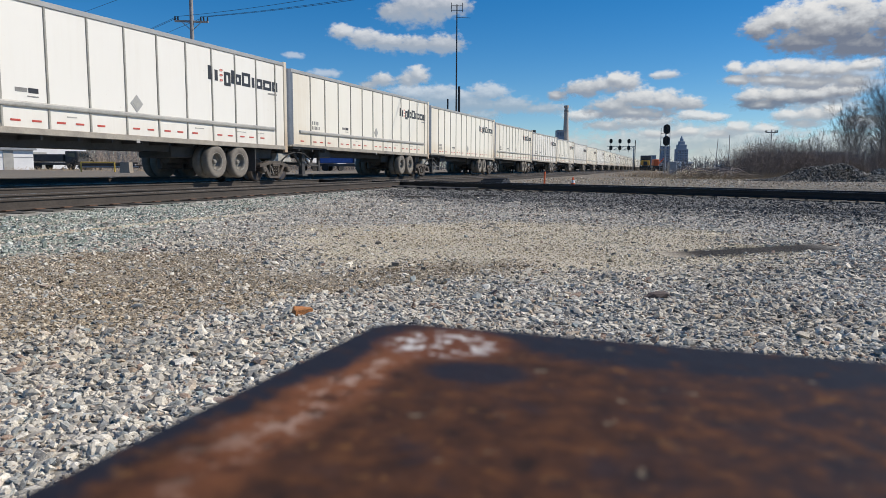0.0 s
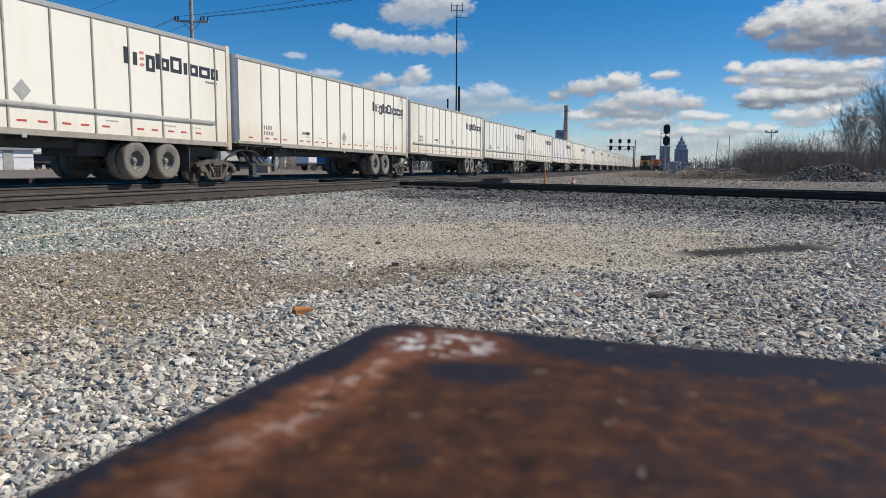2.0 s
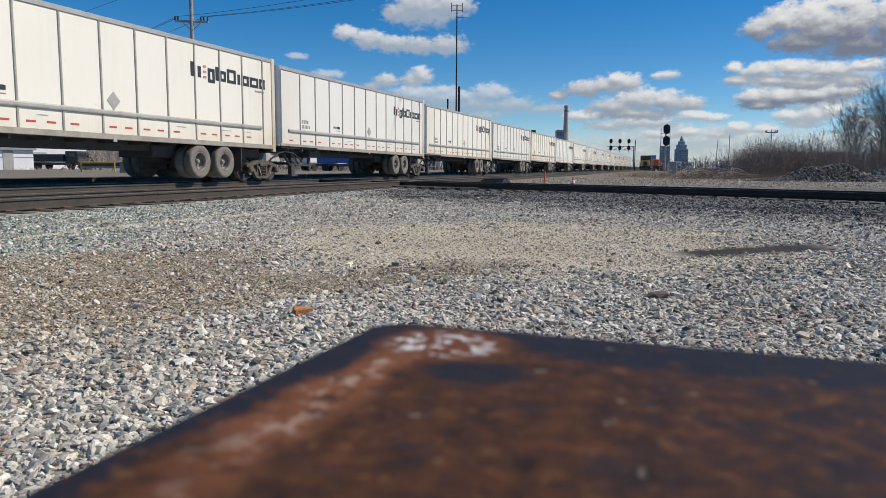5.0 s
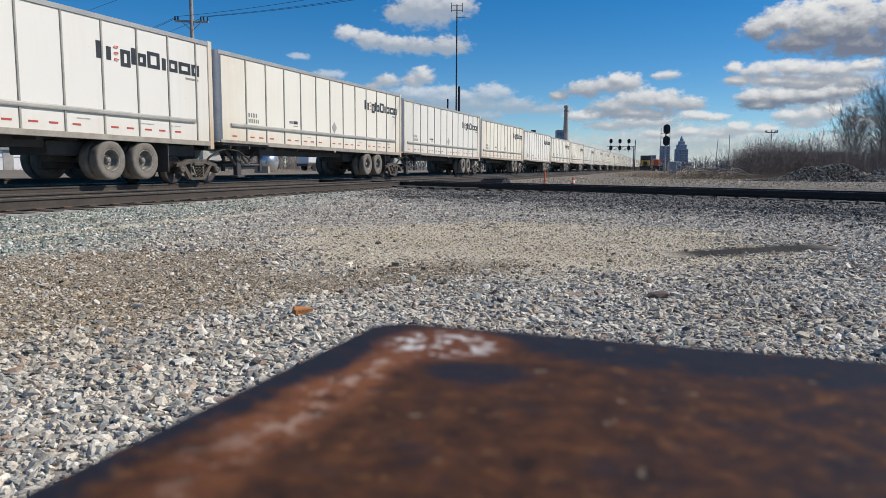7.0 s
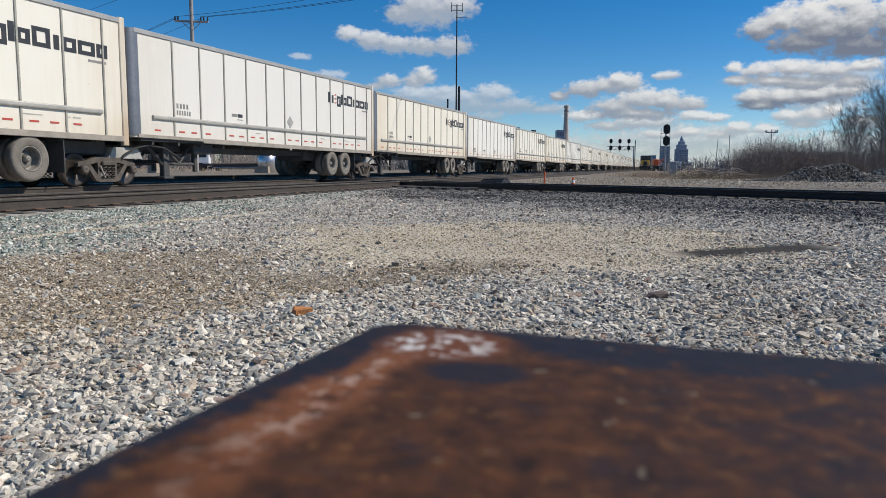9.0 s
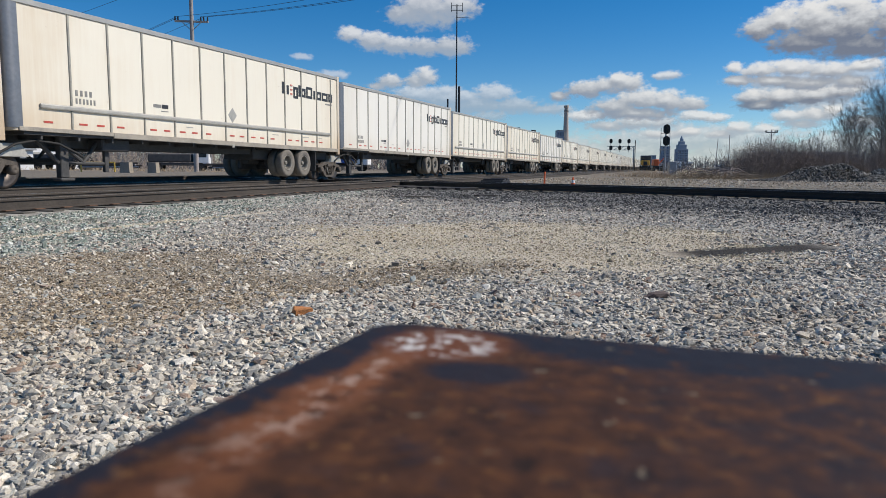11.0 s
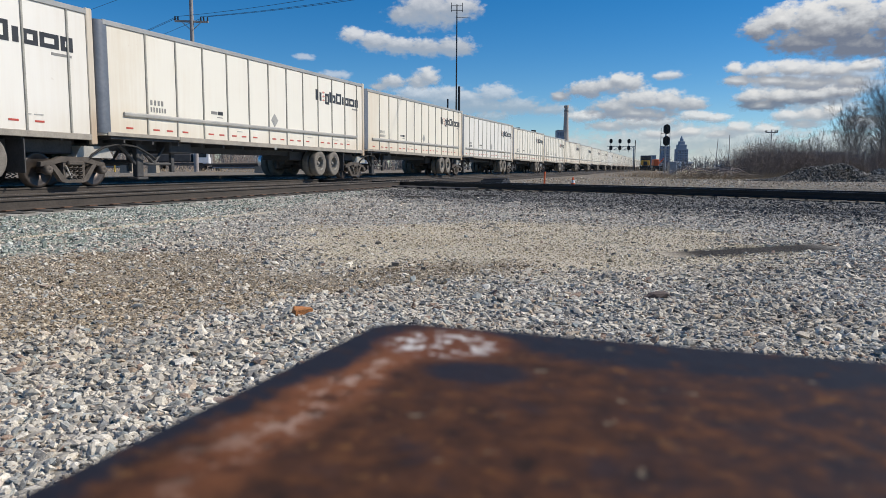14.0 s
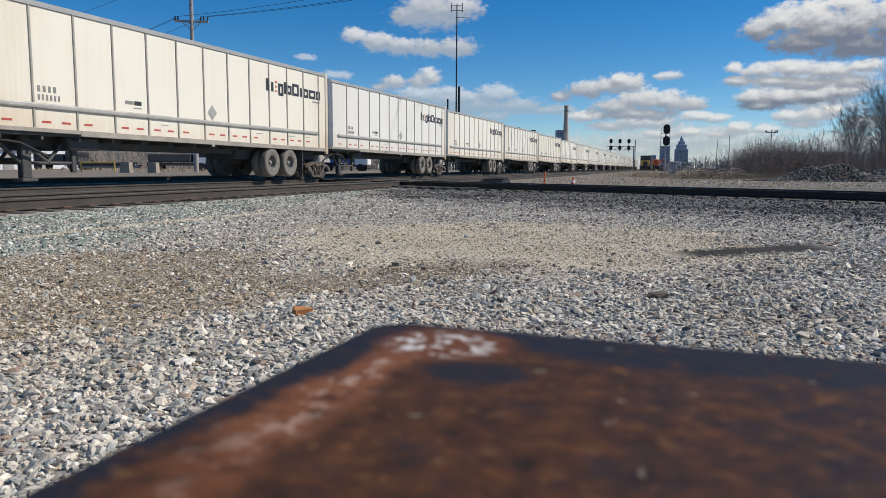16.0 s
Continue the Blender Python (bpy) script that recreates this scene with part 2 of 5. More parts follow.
def cloud_material(name, puffs, shade, seed, cover, depth):
    """Glowing vapour heaped in puffs, painted bright towards the sun and grey below; it hangs in the sky far behind
    everything.
    """
    m = Nodes(name)
    m.n.remove(m.b)
    x, y, z = m.split(m.coords("Object"))[:3]
    az = m.math("MULTIPLY", m.math("ARCTAN2", x, y), 57.2958)
    flat = m.math("SQRT", m.math("ADD", m.math("MULTIPLY", x, x), m.math("MULTIPLY", y, y)))
    el = m.math("MULTIPLY", m.math("ARCTAN2", z, flat), 57.2958)

    def vapour(da, de):
        a, e = m.math("ADD", az, da), m.math("ADD", el, de)
        best = None
        for pa, pe, ra, re in puffs:
            u = m.math("MULTIPLY", m.math("SUBTRACT", a, pa), 1 / ra)
            w = m.math("MULTIPLY", m.math("SUBTRACT", e, pe), 1 / re)
            r = m.math("SQRT", m.math("MULTIPLY_ADD", u, u, m.math("MULTIPLY", w, w)))
            best = r if best is None else m.math("SMOOTH_MIN", best, r, 0.25)
        c = m.n.new("ShaderNodeCombineXYZ")
        m.l.new(a, c.inputs[0])
        m.l.new(m.math("MULTIPLY", e, 1.5), c.inputs[1])
        c.inputs[2].default_value = seed * 3.7
        broad = m.math("SUBTRACT", m.noise(c.outputs[0], 0.85, 2, 0.45), 0.5)
        fine = m.math("SUBTRACT", m.noise(c.outputs[0], 2.1, 5, 0.52), 0.5)
        heap = m.math("MULTIPLY_ADD", broad, 1.0, m.math("SUBTRACT", 1.0, best))
        return heap, fine

    heap, fine = vapour(0.0, 0.0)
    heap_sun, fine_sun = vapour(0.22, 0.40)
    here = m.math("MULTIPLY_ADD", fine, 1.15, heap)
    a = m.math("MULTIPLY", m.range(here, -0.30, 0.42), cover)
    low, high = min(q[1] - q[3] for q in puffs), max(q[1] + q[3] for q in puffs)
    rise = m.range(el, low, high, -depth, 0.85 * depth)
    # sun side and shaded base are put into the glow's colour
    lit = m.math("MULTIPLY_ADD", m.math("SUBTRACT", heap, heap_sun), 0.42, m.math("ADD", rise, 0.50))
    lit = m.math("MULTIPLY_ADD", m.math("SUBTRACT", fine, fine_sun), 0.34, lit)
    col = m.ramp(lit, [(0.15, shade), (0.45, tuple(0.5 * (q + 0.62) for q in shade)), (0.72, (0.74, 0.755, 0.775)), (1.0, (1.0, 0.99, 0.97))])
    em = m.n.new("ShaderNodeEmission")
    m.l.new(col, em.inputs[0])
    em.inputs[1].default_value = 0.79
    tr = m.n.new("ShaderNodeBsdfTransparent")
    mx = m.n.new("ShaderNodeMixShader")
    m.l.new(a, mx.inputs[0])
    m.l.new(tr.outputs[0], mx.inputs[1])
    m.l.new(em.outputs[0], mx.inputs[2])
    m.l.new(mx.outputs[0], m.out.inputs[0])
    return m.mat


M_GROUND = ground_material()
M_STONE = stone_material("crushed_stone", [(0.0, (0.10, 0.098, 0.094)), (0.09, (0.23, 0.235, 0.235)), (0.18, (0.36, 0.385, 0.38)), (0.28, (0.47, 0.445, 0.395)), (0.5, (0.63, 0.59, 0.51)), (0.66, (0.75, 0.705, 0.61)),
                                           (0.78, (0.88, 0.84, 0.75)), (0.83, (0.30, 0.20, 0.155)), (0.87, (0.52, 0.43, 0.33)), (0.92, (0.58, 0.53, 0.46)), (0.96, (0.31, 0.37, 0.385)), (1.0, (0.86, 0.83, 0.76))])
M_FINES = stone_material("fine_gravel", [(0.0, (0.30, 0.255, 0.185)), (0.3, (0.57, 0.505, 0.365)), (0.6, (0.75, 0.68, 0.505)), (0.85, (0.86, 0.79, 0.63)), (1.0, (0.88, 0.83, 0.72))])
M_MUDSTONE = stone_material("muddy_gravel", [(0.0, (0.15, 0.118, 0.080)), (0.35, (0.32, 0.26, 0.18)), (0.7, (0.50, 0.42, 0.305)), (0.9, (0.66, 0.58, 0.45)), (1.0, (0.78, 0.71, 0.58))])
M_DARKSTONE = stone_material("dark_ballast", [(0.0, (0.03, 0.034, 0.038)), (0.4, (0.085, 0.09, 0.095)), (0.8, (0.16, 0.165, 0.168)), (1.0, (0.34, 0.34, 0.33))])
M_COOL = stone_material("grey_green_ballast", [(0.0, (0.10, 0.125, 0.112)), (0.3, (0.24, 0.30, 0.265)), (0.6, (0.41, 0.475, 0.425)), (0.85, (0.60, 0.65, 0.59)), (1.0, (0.82, 0.83, 0.77))])
M_HEAP = stone_material("heap_stone", [(0.0, (0.06, 0.06, 0.06)), (0.4, (0.15, 0.145, 0.135)), (0.8, (0.28, 0.27, 0.25)), (1.0, (0.5, 0.48, 0.44))])
M_WHITE = trailer_paint("white_enamel", (0.785, 0.77, 0.72), (0.54, 0.45, 0.32), 0.42)
M_IVORY = trailer_paint("yellowed_enamel", (0.80, 0.775, 0.69), (0.56, 0.43, 0.27), 0.56)
M_STAINED = trailer_paint("stained_enamel", (0.82, 0.78, 0.675), (0.54, 0.38, 0.21), 0.56)
M_ALU = plain("dull_aluminium", (0.42, 0.41, 0.385), 0.45, 0.35, 0.10, 2.0)
# aluminium darkened in its colour for the shade between two trailers
M_NOSESHADE = plain("shaded_nose_metal", (0.24, 0.245, 0.26), 0.42, 0.65, 0.18, 1.5)
M_RIB = plain("grey_seam", (0.36, 0.345, 0.30), 0.5, 0.3, 0.3, 3.0)
M_SILL = plain("dirty_sill_rail", (0.33, 0.30, 0.255), 0.6, 0.15, 0.3, 3.0)
M_FADEDRED = plain("faded_red_paint", (0.66, 0.26, 0.22), 0.5, 0, 0.3, 8)
M_POST = trailer_paint("rust_run_enamel", (0.70, 0.65, 0.55), (0.40, 0.26, 0.14), 0.70)
M_BELT = plain("grey_rub_rail", (0.40, 0.39, 0.36), 0.5, 0.2, 0.25, 2.0)
M_INK = plain("dark_ink", (0.028, 0.03, 0.035), 0.5, 0, 0.3, 4)
M_INKGREY = plain("grey_ink", (0.22, 0.22, 0.21), 0.6, 0, 0.4, 4)
M_RED = plain("red_tape", (0.46, 0.075, 0.055), 0.4, 0, 0.3, 8)
M_RUBBER = plain("dusty_rubber", (0.17, 0.155, 0.135), 0.85, 0, 0.4, 4, 0.3)
M_RUBBERDARK = plain("black_rubber", (0.022, 0.022, 0.023), 0.8, 0, 0.35, 5, 0.3)
M_RIM = plain("dusty_white_rim", (0.20, 0.19, 0.17), 0.6, 0.2, 0.45, 9)
M_UNDER = plain("black_underframe", (0.058, 0.058, 0.060), 0.7, 0.0, 0.5, 3)
M_CAST = plain("brown_cast_steel", (0.098, 0.084, 0.072), 0.75, 0.2, 0.45, 5, 0.3)
M_TREAD = plain("worn_wheel_steel", (0.075, 0.062, 0.055), 0.42, 0.5, 0.35, 5)
M_RAIL = plain("rusty_rail_steel", (0.062, 0.052, 0.044), 0.75, 0.2, 0.4, 3, 0.4)
M_PLATE = plain("rusty_tie_plate", (0.135, 0.078, 0.050), 0.85, 0.1, 0.4, 6, 0.3)
M_RAILDARK = plain("black_rail_steel", (0.022, 0.022, 0.024), 0.6, 0.3, 0.4, 3, 0.3)
M_RAILTOP = plain("polished_rail_head", (0.30, 0.28, 0.26), 0.3, 0.9, 0.25, 2)
M_TIE = plain("weathered_sleeper_wood", (0.088, 0.080, 0.068), 0.9, 0, 0.5, 3, 0.6)
M_RUSTPOST = rusty_steel()
M_WOOD = plain("grey_pole_wood", (0.32, 0.30, 0.29), 0.85, 0, 0.35, 2, 0.4)
M_WIRE = plain("cable_black", (0.03, 0.032, 0.036), 0.6, 0, 0.2, 3)
M_BLACK = plain("black_paint", (0.012, 0.012, 0.014), 0.5, 0, 0.4, 3)
M_GREYSTEEL = plain("galvanised_steel", (0.34, 0.35, 0.36), 0.5, 0.5, 0.25, 3)
M_ORANGE = plain("orange_plastic", (0.72, 0.13, 0.03), 0.5, 0, 0.2, 6)
M_CONEWHITE = plain("white_reflective_band", (0.75, 0.75, 0.74), 0.4, 0, 0.15, 6)
M_CONCRETE = plain("tan_concrete", (0.30, 0.265, 0.215), 0.85, 0, 0.25, 2, 0.4)
M_BRICKTAN = plain("tan_brick_stack", (0.42, 0.36, 0.32), 0.85, 0, 0.25, 0.2)
M_TOWER = plain("grey_tower_stone", (0.27, 0.32, 0.40), 0.8, 0, 0.15, 0.05)
M_TOWERWIN = plain("tower_window_glass", (0.13, 0.16, 0.22), 0.25, 0, 0.2, 0.2)
M_TWIG = plain("bare_twig_bark", (0.185, 0.162, 0.150), 0.9, 0, 0.35, 1.2)
M_BRUSH = plain("brown_brush_stems", (0.285, 0.235, 0.20), 0.9, 0, 0.4, 0.8)
M_GRASS = plain("dry_straw_grass", (0.34, 0.26, 0.17), 0.9, 0, 0.35, 0.8)
# distance haze is put into this bark's bluish grey
M_HAZETREE = plain("hazed_far_wood", (0.17, 0.175, 0.185), 0.95, 0, 0.35, 0.15)
M_WHITEMETAL = plain("white_sheet_metal", (0.74, 0.75, 0.76), 0.5, 0, 0.12, 0.8)
M_YELLOW = plain("yellow_paint", (0.48, 0.34, 0.07), 0.5, 0, 0.2, 3)
M_GLASS = plain("dark_glass", (0.02, 0.025, 0.03), 0.12, 0, 0.2, 3)
M_SILVER = plain("polished_tank_metal", (0.62, 0.63, 0.64), 0.3, 0.8, 0.12, 1.5)
M_BLUE = plain("blue_tarp", (0.05, 0.13, 0.42), 0.6, 0, 0.3, 3)
M_TEAL = plain("teal_paint", (0.10, 0.42, 0.36), 0.5, 0, 0.2, 3)
M_LOCOYELLOW = plain("loco_yellow_paint", (0.62, 0.33, 0.05), 0.5, 0, 0.2, 1)
M_LOCOBLUE = plain("dark_loco_paint", (0.018, 0.024, 0.045), 0.45, 0, 0.3, 1)


# ---------- mesh helpers ----------
def part(name, bm, material, parent=None, label=""):
    me = bpy.data.meshes.new(name)
    bm.to_mesh(me)
    bm.free()
    me.materials.append(material)
    ob = new(name, me)
    if parent is not None:
        ob.parent = parent
    if label:
        ob["label"] = label
    return ob


def share(name, src, parent, m, label=""):
    """One more object on the mesh of src."""
    ob = new(name, src.data)
    ob.parent = parent
    ob.matrix_basis = m
    if label:
        ob["label"] = label
    return ob


def empty(name, m, label, category, group="", kind=""):
    ob = new(name)
    ob.matrix_basis = m
    return tagged(ob, label, category, group, kind)


def mesh_np(name, verts, faces, material, parent=None, smooth=False):
    """A triangle or quad mesh from arrays."""
    me = bpy.data.meshes.new(name)
    k = faces.shape[1]
    me.vertices.add(len(verts))
    me.vertices.foreach_set("co", np.ascontiguousarray(verts, dtype=np.float32).ravel())
    me.loops.add(faces.size)
    me.loops.foreach_set("vertex_index", np.ascontiguousarray(faces, dtype=np.int32).ravel())
    me.polygons.add(len(faces))
    me.polygons.foreach_set("loop_start", np.arange(0, faces.size, k, dtype=np.int32))
    me.update(calc_edges=True)
    me.validate()
    me.polygons.foreach_set("use_smooth", np.full(len(me.polygons), smooth, dtype=bool))
    me.materials.append(material)
    ob = new(name, me)
    if parent is not None:
        ob.parent = parent
    return ob


def box(bm, x0, x1, y0, y1, z0, z1, bevel=0.0, seg=1):
    r = bmesh.ops.create_cube(bm, size=1.0)
    for v in r["verts"]:
        v.co = Vector((x0 + (v.co.x + 0.5) * (x1 - x0), y0 + (v.co.y + 0.5) * (y1 - y0), z0 + (v.co.z + 0.5) * (z1 - z0)))
    if bevel:
        es = list({e for v in r["verts"] for e in v.link_edges})
        bmesh.ops.bevel(bm, geom=es, offset=bevel, segments=seg, affect="EDGES", profile=0.5)
    return bm


def boxm(x0, x1, y0, y1, z0, z1, bevel=0.0, seg=1):
    return box(bmesh.new(), x0, x1, y0, y1, z0, z1, bevel, seg)


def tube(bm, a, b, r0, r1=None, n=8):
    """A tapered rod from a to b."""
    a, b = Vector(a), Vector(b)
    r1 = r0 if r1 is None else r1
    d = b - a
    q = d.to_track_quat("Z", "Y").to_matrix().to_4x4()
    bmesh.ops.create_cone(bm, cap_ends=True, segments=n, radius1=r0, radius2=r1, depth=d.length, matrix=Matrix.Translation((a + b) / 2) @ q)
    return bm


def tubem(a, b, r0, r1=None, n=8):
    return tube(bmesh.new(), a, b, r0, r1, n)


def lathe(profile, axis="Y", n=28):
    """Turn a closed profile of (radius, offset) round an axis."""
    bm = bmesh.new()
    rings = []
    for i in range(n):
        a = 2 * math.pi * i / n
        ring = []
        for r, o in profile:
            c, s = r * math.cos(a), r * math.sin(a)
            ring.append(bm.verts.new({"Y": (c, o, s), "Z": (c, s, o), "X": (o, c, s)}[axis]))
        rings.append(ring)
    k = len(profile)
    for i in range(n):
        p, q = rings[i], rings[(i + 1) % n]
        for j in range(k):
            f = bm.faces.new((p[j], p[(j + 1) % k], q[(j + 1) % k], q[j]))
            f.smooth = True
    bmesh.ops.recalc_face_normals(bm, faces=bm.faces)
    return bm


def sweep(points, r, n=6):
    """A bent round bar through points."""
    bm = bmesh.new()
    pts = [Vector(p) for p in points]
    rings = []
    for i, p in enumerate(pts):
        d = (pts[min(i + 1, len(pts) - 1)] - pts[max(i - 1, 0)]).normalized()
        q = d.to_track_quat("Z", "Y")
        rings.append([bm.verts.new(p + q @ Vector((r * math.cos(2 * math.pi * k / n), r * math.sin(2 * math.pi * k / n), 0))) for k in range(n)])
    for p, q in zip(rings, rings[1:]):
        for k in range(n):
            bm.faces.new((p[k], p[(k + 1) % n], q[(k + 1) % n], q[k])).smooth = True
    bm.faces.new(rings[0][::-1])
    bm.faces.new(rings[-1])
    return bm


def prism(outline, y0, y1):
    """An outline of (x, z) points given thickness along y."""
    bm = bmesh.new()
    a = [bm.verts.new((x, y0, z)) for x, z in outline]
    b = [bm.verts.new((x, y1, z)) for x, z in outline]
    n = len(outline)
    bm.faces.new(a)
    bm.faces.new(b[::-1])
    for i in range(n):
        bm.faces.new((a[i], b[i], b[(i + 1) % n], a[(i + 1) % n]))
    bmesh.ops.recalc_face_normals(bm, faces=bm.faces)
    return bm


# ---------- plan of the railway ----------
TRACK_TURN = 17.55
TH = radians(TRACK_TURN)
ALONG = Vector((math.sin(TH), math.cos(TH), 0))
ASIDE = Vector((-math.cos(TH), math.sin(TH), 0))
RAIL_TOP = 0.20
MAIN, SECOND = 15.2, 10.6           # sideways distance of the two track centres


CROSS_A, CROSS_B = Vector((1.5, 24.4, 0)), Vector((9.9, 16.2, 0))
cd = (CROSS_B - CROSS_A).normalized()
cross_turn = math.degrees(math.atan2(cd.y, cd.x))
cn = Vector((-cd.y, cd.x, 0))


def on_track(s, lat, z=0.0):
    p = ALONG * s + ASIDE * lat
    return pose(p.x, p.y, z, 0, 0, 90 - TRACK_TURN)


# ---------- ground ----------
def ground_sheet():
    def axis(lo, hi, near, grow):
        v, step, x = [0.0], near, 0.0
        while x < hi:
            x += step
            step *= grow
            v.append(min(x, hi))
        w, step, x = [], near, 0.0
        while x > lo:
            x -= step
            step *= grow
            w.append(max(x, lo))
        return np.array(w[::-1] + v)
    xs, ys = axis(-2200, 2200, 0.16, 1.045), axis(-700, 3000, 0.16, 1.035)
    gx, gy = np.meshgrid(xs, ys)
    gz = np.zeros_like(gx)
    for k, (fx, fy, a, ph) in enumerate([(0.9, 0.7, 0.012, 0.3), (2.1, 1.7, 0.009, 1.9), (0.35, 0.5, 0.016, 4.0), (4.3, 3.1, 0.005, 2.2)]):
        gz += a * np.sin(gx * fx + ph + 1.3 * np.sin(gy * fy * 0.6 + k)) * np.cos(gy * fy + ph * 2)
    dist = np.hypot(gx, gy)
    gz *= np.clip((40 - dist) / 20, 0, 1)
    lat = gx * ASIDE.x + gy * ASIDE.y
    gz -= 0.02
    gz = np.where(lat > 8.6, -0.01, gz)
    gz += np.clip((lat - 18.5) / 6.0, 0, 1) * 0.28
    nx, ny = len(xs), len(ys)
    idx = np.arange(nx * ny).reshape(ny, nx)
    f = np.stack([idx[:-1, :-1], idx[:-1, 1:], idx[1:, 1:], idx[1:, :-1]], -1).reshape(-1, 4)
    ob = mesh_np("ground", np.stack([gx, gy, gz], -1).reshape(-1, 3), f, M_GROUND, smooth=True)
    return tagged(ob, "pale crushed stone, sandy fines and dry dirt of a rail yard", "ground", kind="structure")


ground_sheet()


def ground_z(x, y):
    gz = np.zeros_like(x)
    for k, (fx, fy, a, ph) in enumerate([(0.9, 0.7, 0.012, 0.3), (2.1, 1.7, 0.009, 1.9), (0.35, 0.5, 0.016, 4.0), (4.3, 3.1, 0.005, 2.2)]):
        gz += a * np.sin(x * fx + ph + 1.3 * np.sin(y * fy * 0.6 + k)) * np.cos(y * fy + ph * 2)
    gz *= np.clip((40 - np.hypot(x, y)) / 20, 0, 1)
    lat = x * ASIDE.x + y * ASIDE.y
    return np.where(lat > 8.6, -0.01, gz - 0.02)


CHIPS = {}


def chip(kind):
    """Corners and faces of a rough stone: fine, blocky or many-sided."""
    if kind not in CHIPS:
        bm = bmesh.new()
        if kind == "round":
            bmesh.ops.create_icosphere(bm, subdivisions=1, radius=1.0)
        elif kind == "block":
            bmesh.ops.create_cube(bm, size=1.35)
            bmesh.ops.triangulate(bm, faces=bm.faces)
        else:
            bmesh.ops.create_cone(bm, cap_ends=False, segments=4, radius1=1.0, radius2=0.35, depth=1.2)
        bm.verts.ensure_lookup_table()
        bmesh.ops.triangulate(bm, faces=bm.faces)
        bm.verts.index_update()
        CHIPS[kind] = (np.array([v.co[:] for v in bm.verts]), np.array([[v.index for v in f.verts] for f in bm.faces]))
        bm.free()
    return CHIPS[kind]


def stones(name, pos, size, material, label, rng, flat=0.62, kind="round"):
    """Many broken stones in one mesh."""
    v, f = chip(kind)
    n, k = len(pos), len(v)
    p = v[None] * (1 + 0.16 * rng.standard_normal((n, k, 1)).clip(-1.6, 1.6)) + 0.17 * rng.standard_normal((n, k, 3)).clip(-2, 2)
    p *= np.stack([rng.uniform(0.75, 1.5, n), rng.uniform(0.55, 1.0, n), flat * rng.uniform(0.65, 1.25, n)], -1)[:, None]
    tilt = rng.normal(0, 0.45, n)
    c, s = np.cos(tilt)[:, None], np.sin(tilt)[:, None]
    x, z = p[..., 0] * c - p[..., 2] * s, p[..., 0] * s + p[..., 2] * c
    a = rng.uniform(0, 2 * np.pi, n)
    c, s = np.cos(a)[:, None], np.sin(a)[:, None]
    q = np.stack([x * c - p[..., 1] * s, x * s + p[..., 1] * c, z], -1)
    q = q * size[:, None, None] + pos[:, None]
    faces = (f[None] + (np.arange(n) * k)[:, None, None]).reshape(-1, 3)
    ob = mesh_np(name, q.reshape(-1, 3), faces, material)
    return tagged(ob, label, "gravel", kind="stuff")


def soft_noise(x, y, s):
    return np.array([noise.noise(Vector((a * s, b * s, 3.1))) for a, b in zip(x, y)])


def zones(x, y, rng):
    """Where sand, damp earth and dark ballast lie."""
    n = len(x)
    nz = soft_noise(x, y, 0.9) + 0.5 * soft_noise(x, y, 3.1)
    sand = ((x - 0.7) / 2.7) ** 2 + ((y - 7.3) / 2.5) ** 2 + 0.9 * nz + 0.25 * rng.normal(0, 1, n) < 0.95
    lo = y - (0.95 * x + 4.62)
    hi = 5.45 + 0.25 * x + 1.35 * np.clip((-1.1 - x) / 0.9, 0, 1) - y
    edge = 0.8 * nz + 0.15 * rng.normal(0, 1, n)
    mud = (lo + edge > 0) & (hi + edge > 0) & (x < 0.9)
    sand &= ~mud
    sand |= (np.abs(x + 4.0 - 0.303 * (y - 8.0)) < 0.13 + 0.1 * nz) & (y > 7.3) & (y < 12)
    far = y + 0.9 * x > 33
    mud |= far & (rng.random(n) < 0.88)
    wet = (np.abs(y - (0.44 * x + 5.33)) < 0.20 + 0.12 * nz) & (x > 1.9) & (x < 3.8)
    lat = x * ASIDE.x + y * ASIDE.y
    away = (x - CROSS_A.x) * cn.x + (y - CROSS_A.y) * cn.y
    dark = (away > -8.6 + 3.2 * rng.random(n) + 1.3 * nz) & (x > -2.2 + nz) & (away < 2.2) & ~far & ~sand & ~mud
    ok = (lat < 9.0 + 0.3 * nz) & ~wet & ~((np.abs(away - 0.75) < 0.95))
    ok &= ~((lat > 8.2) & (away > 0))
    return sand, mud, dark, ok


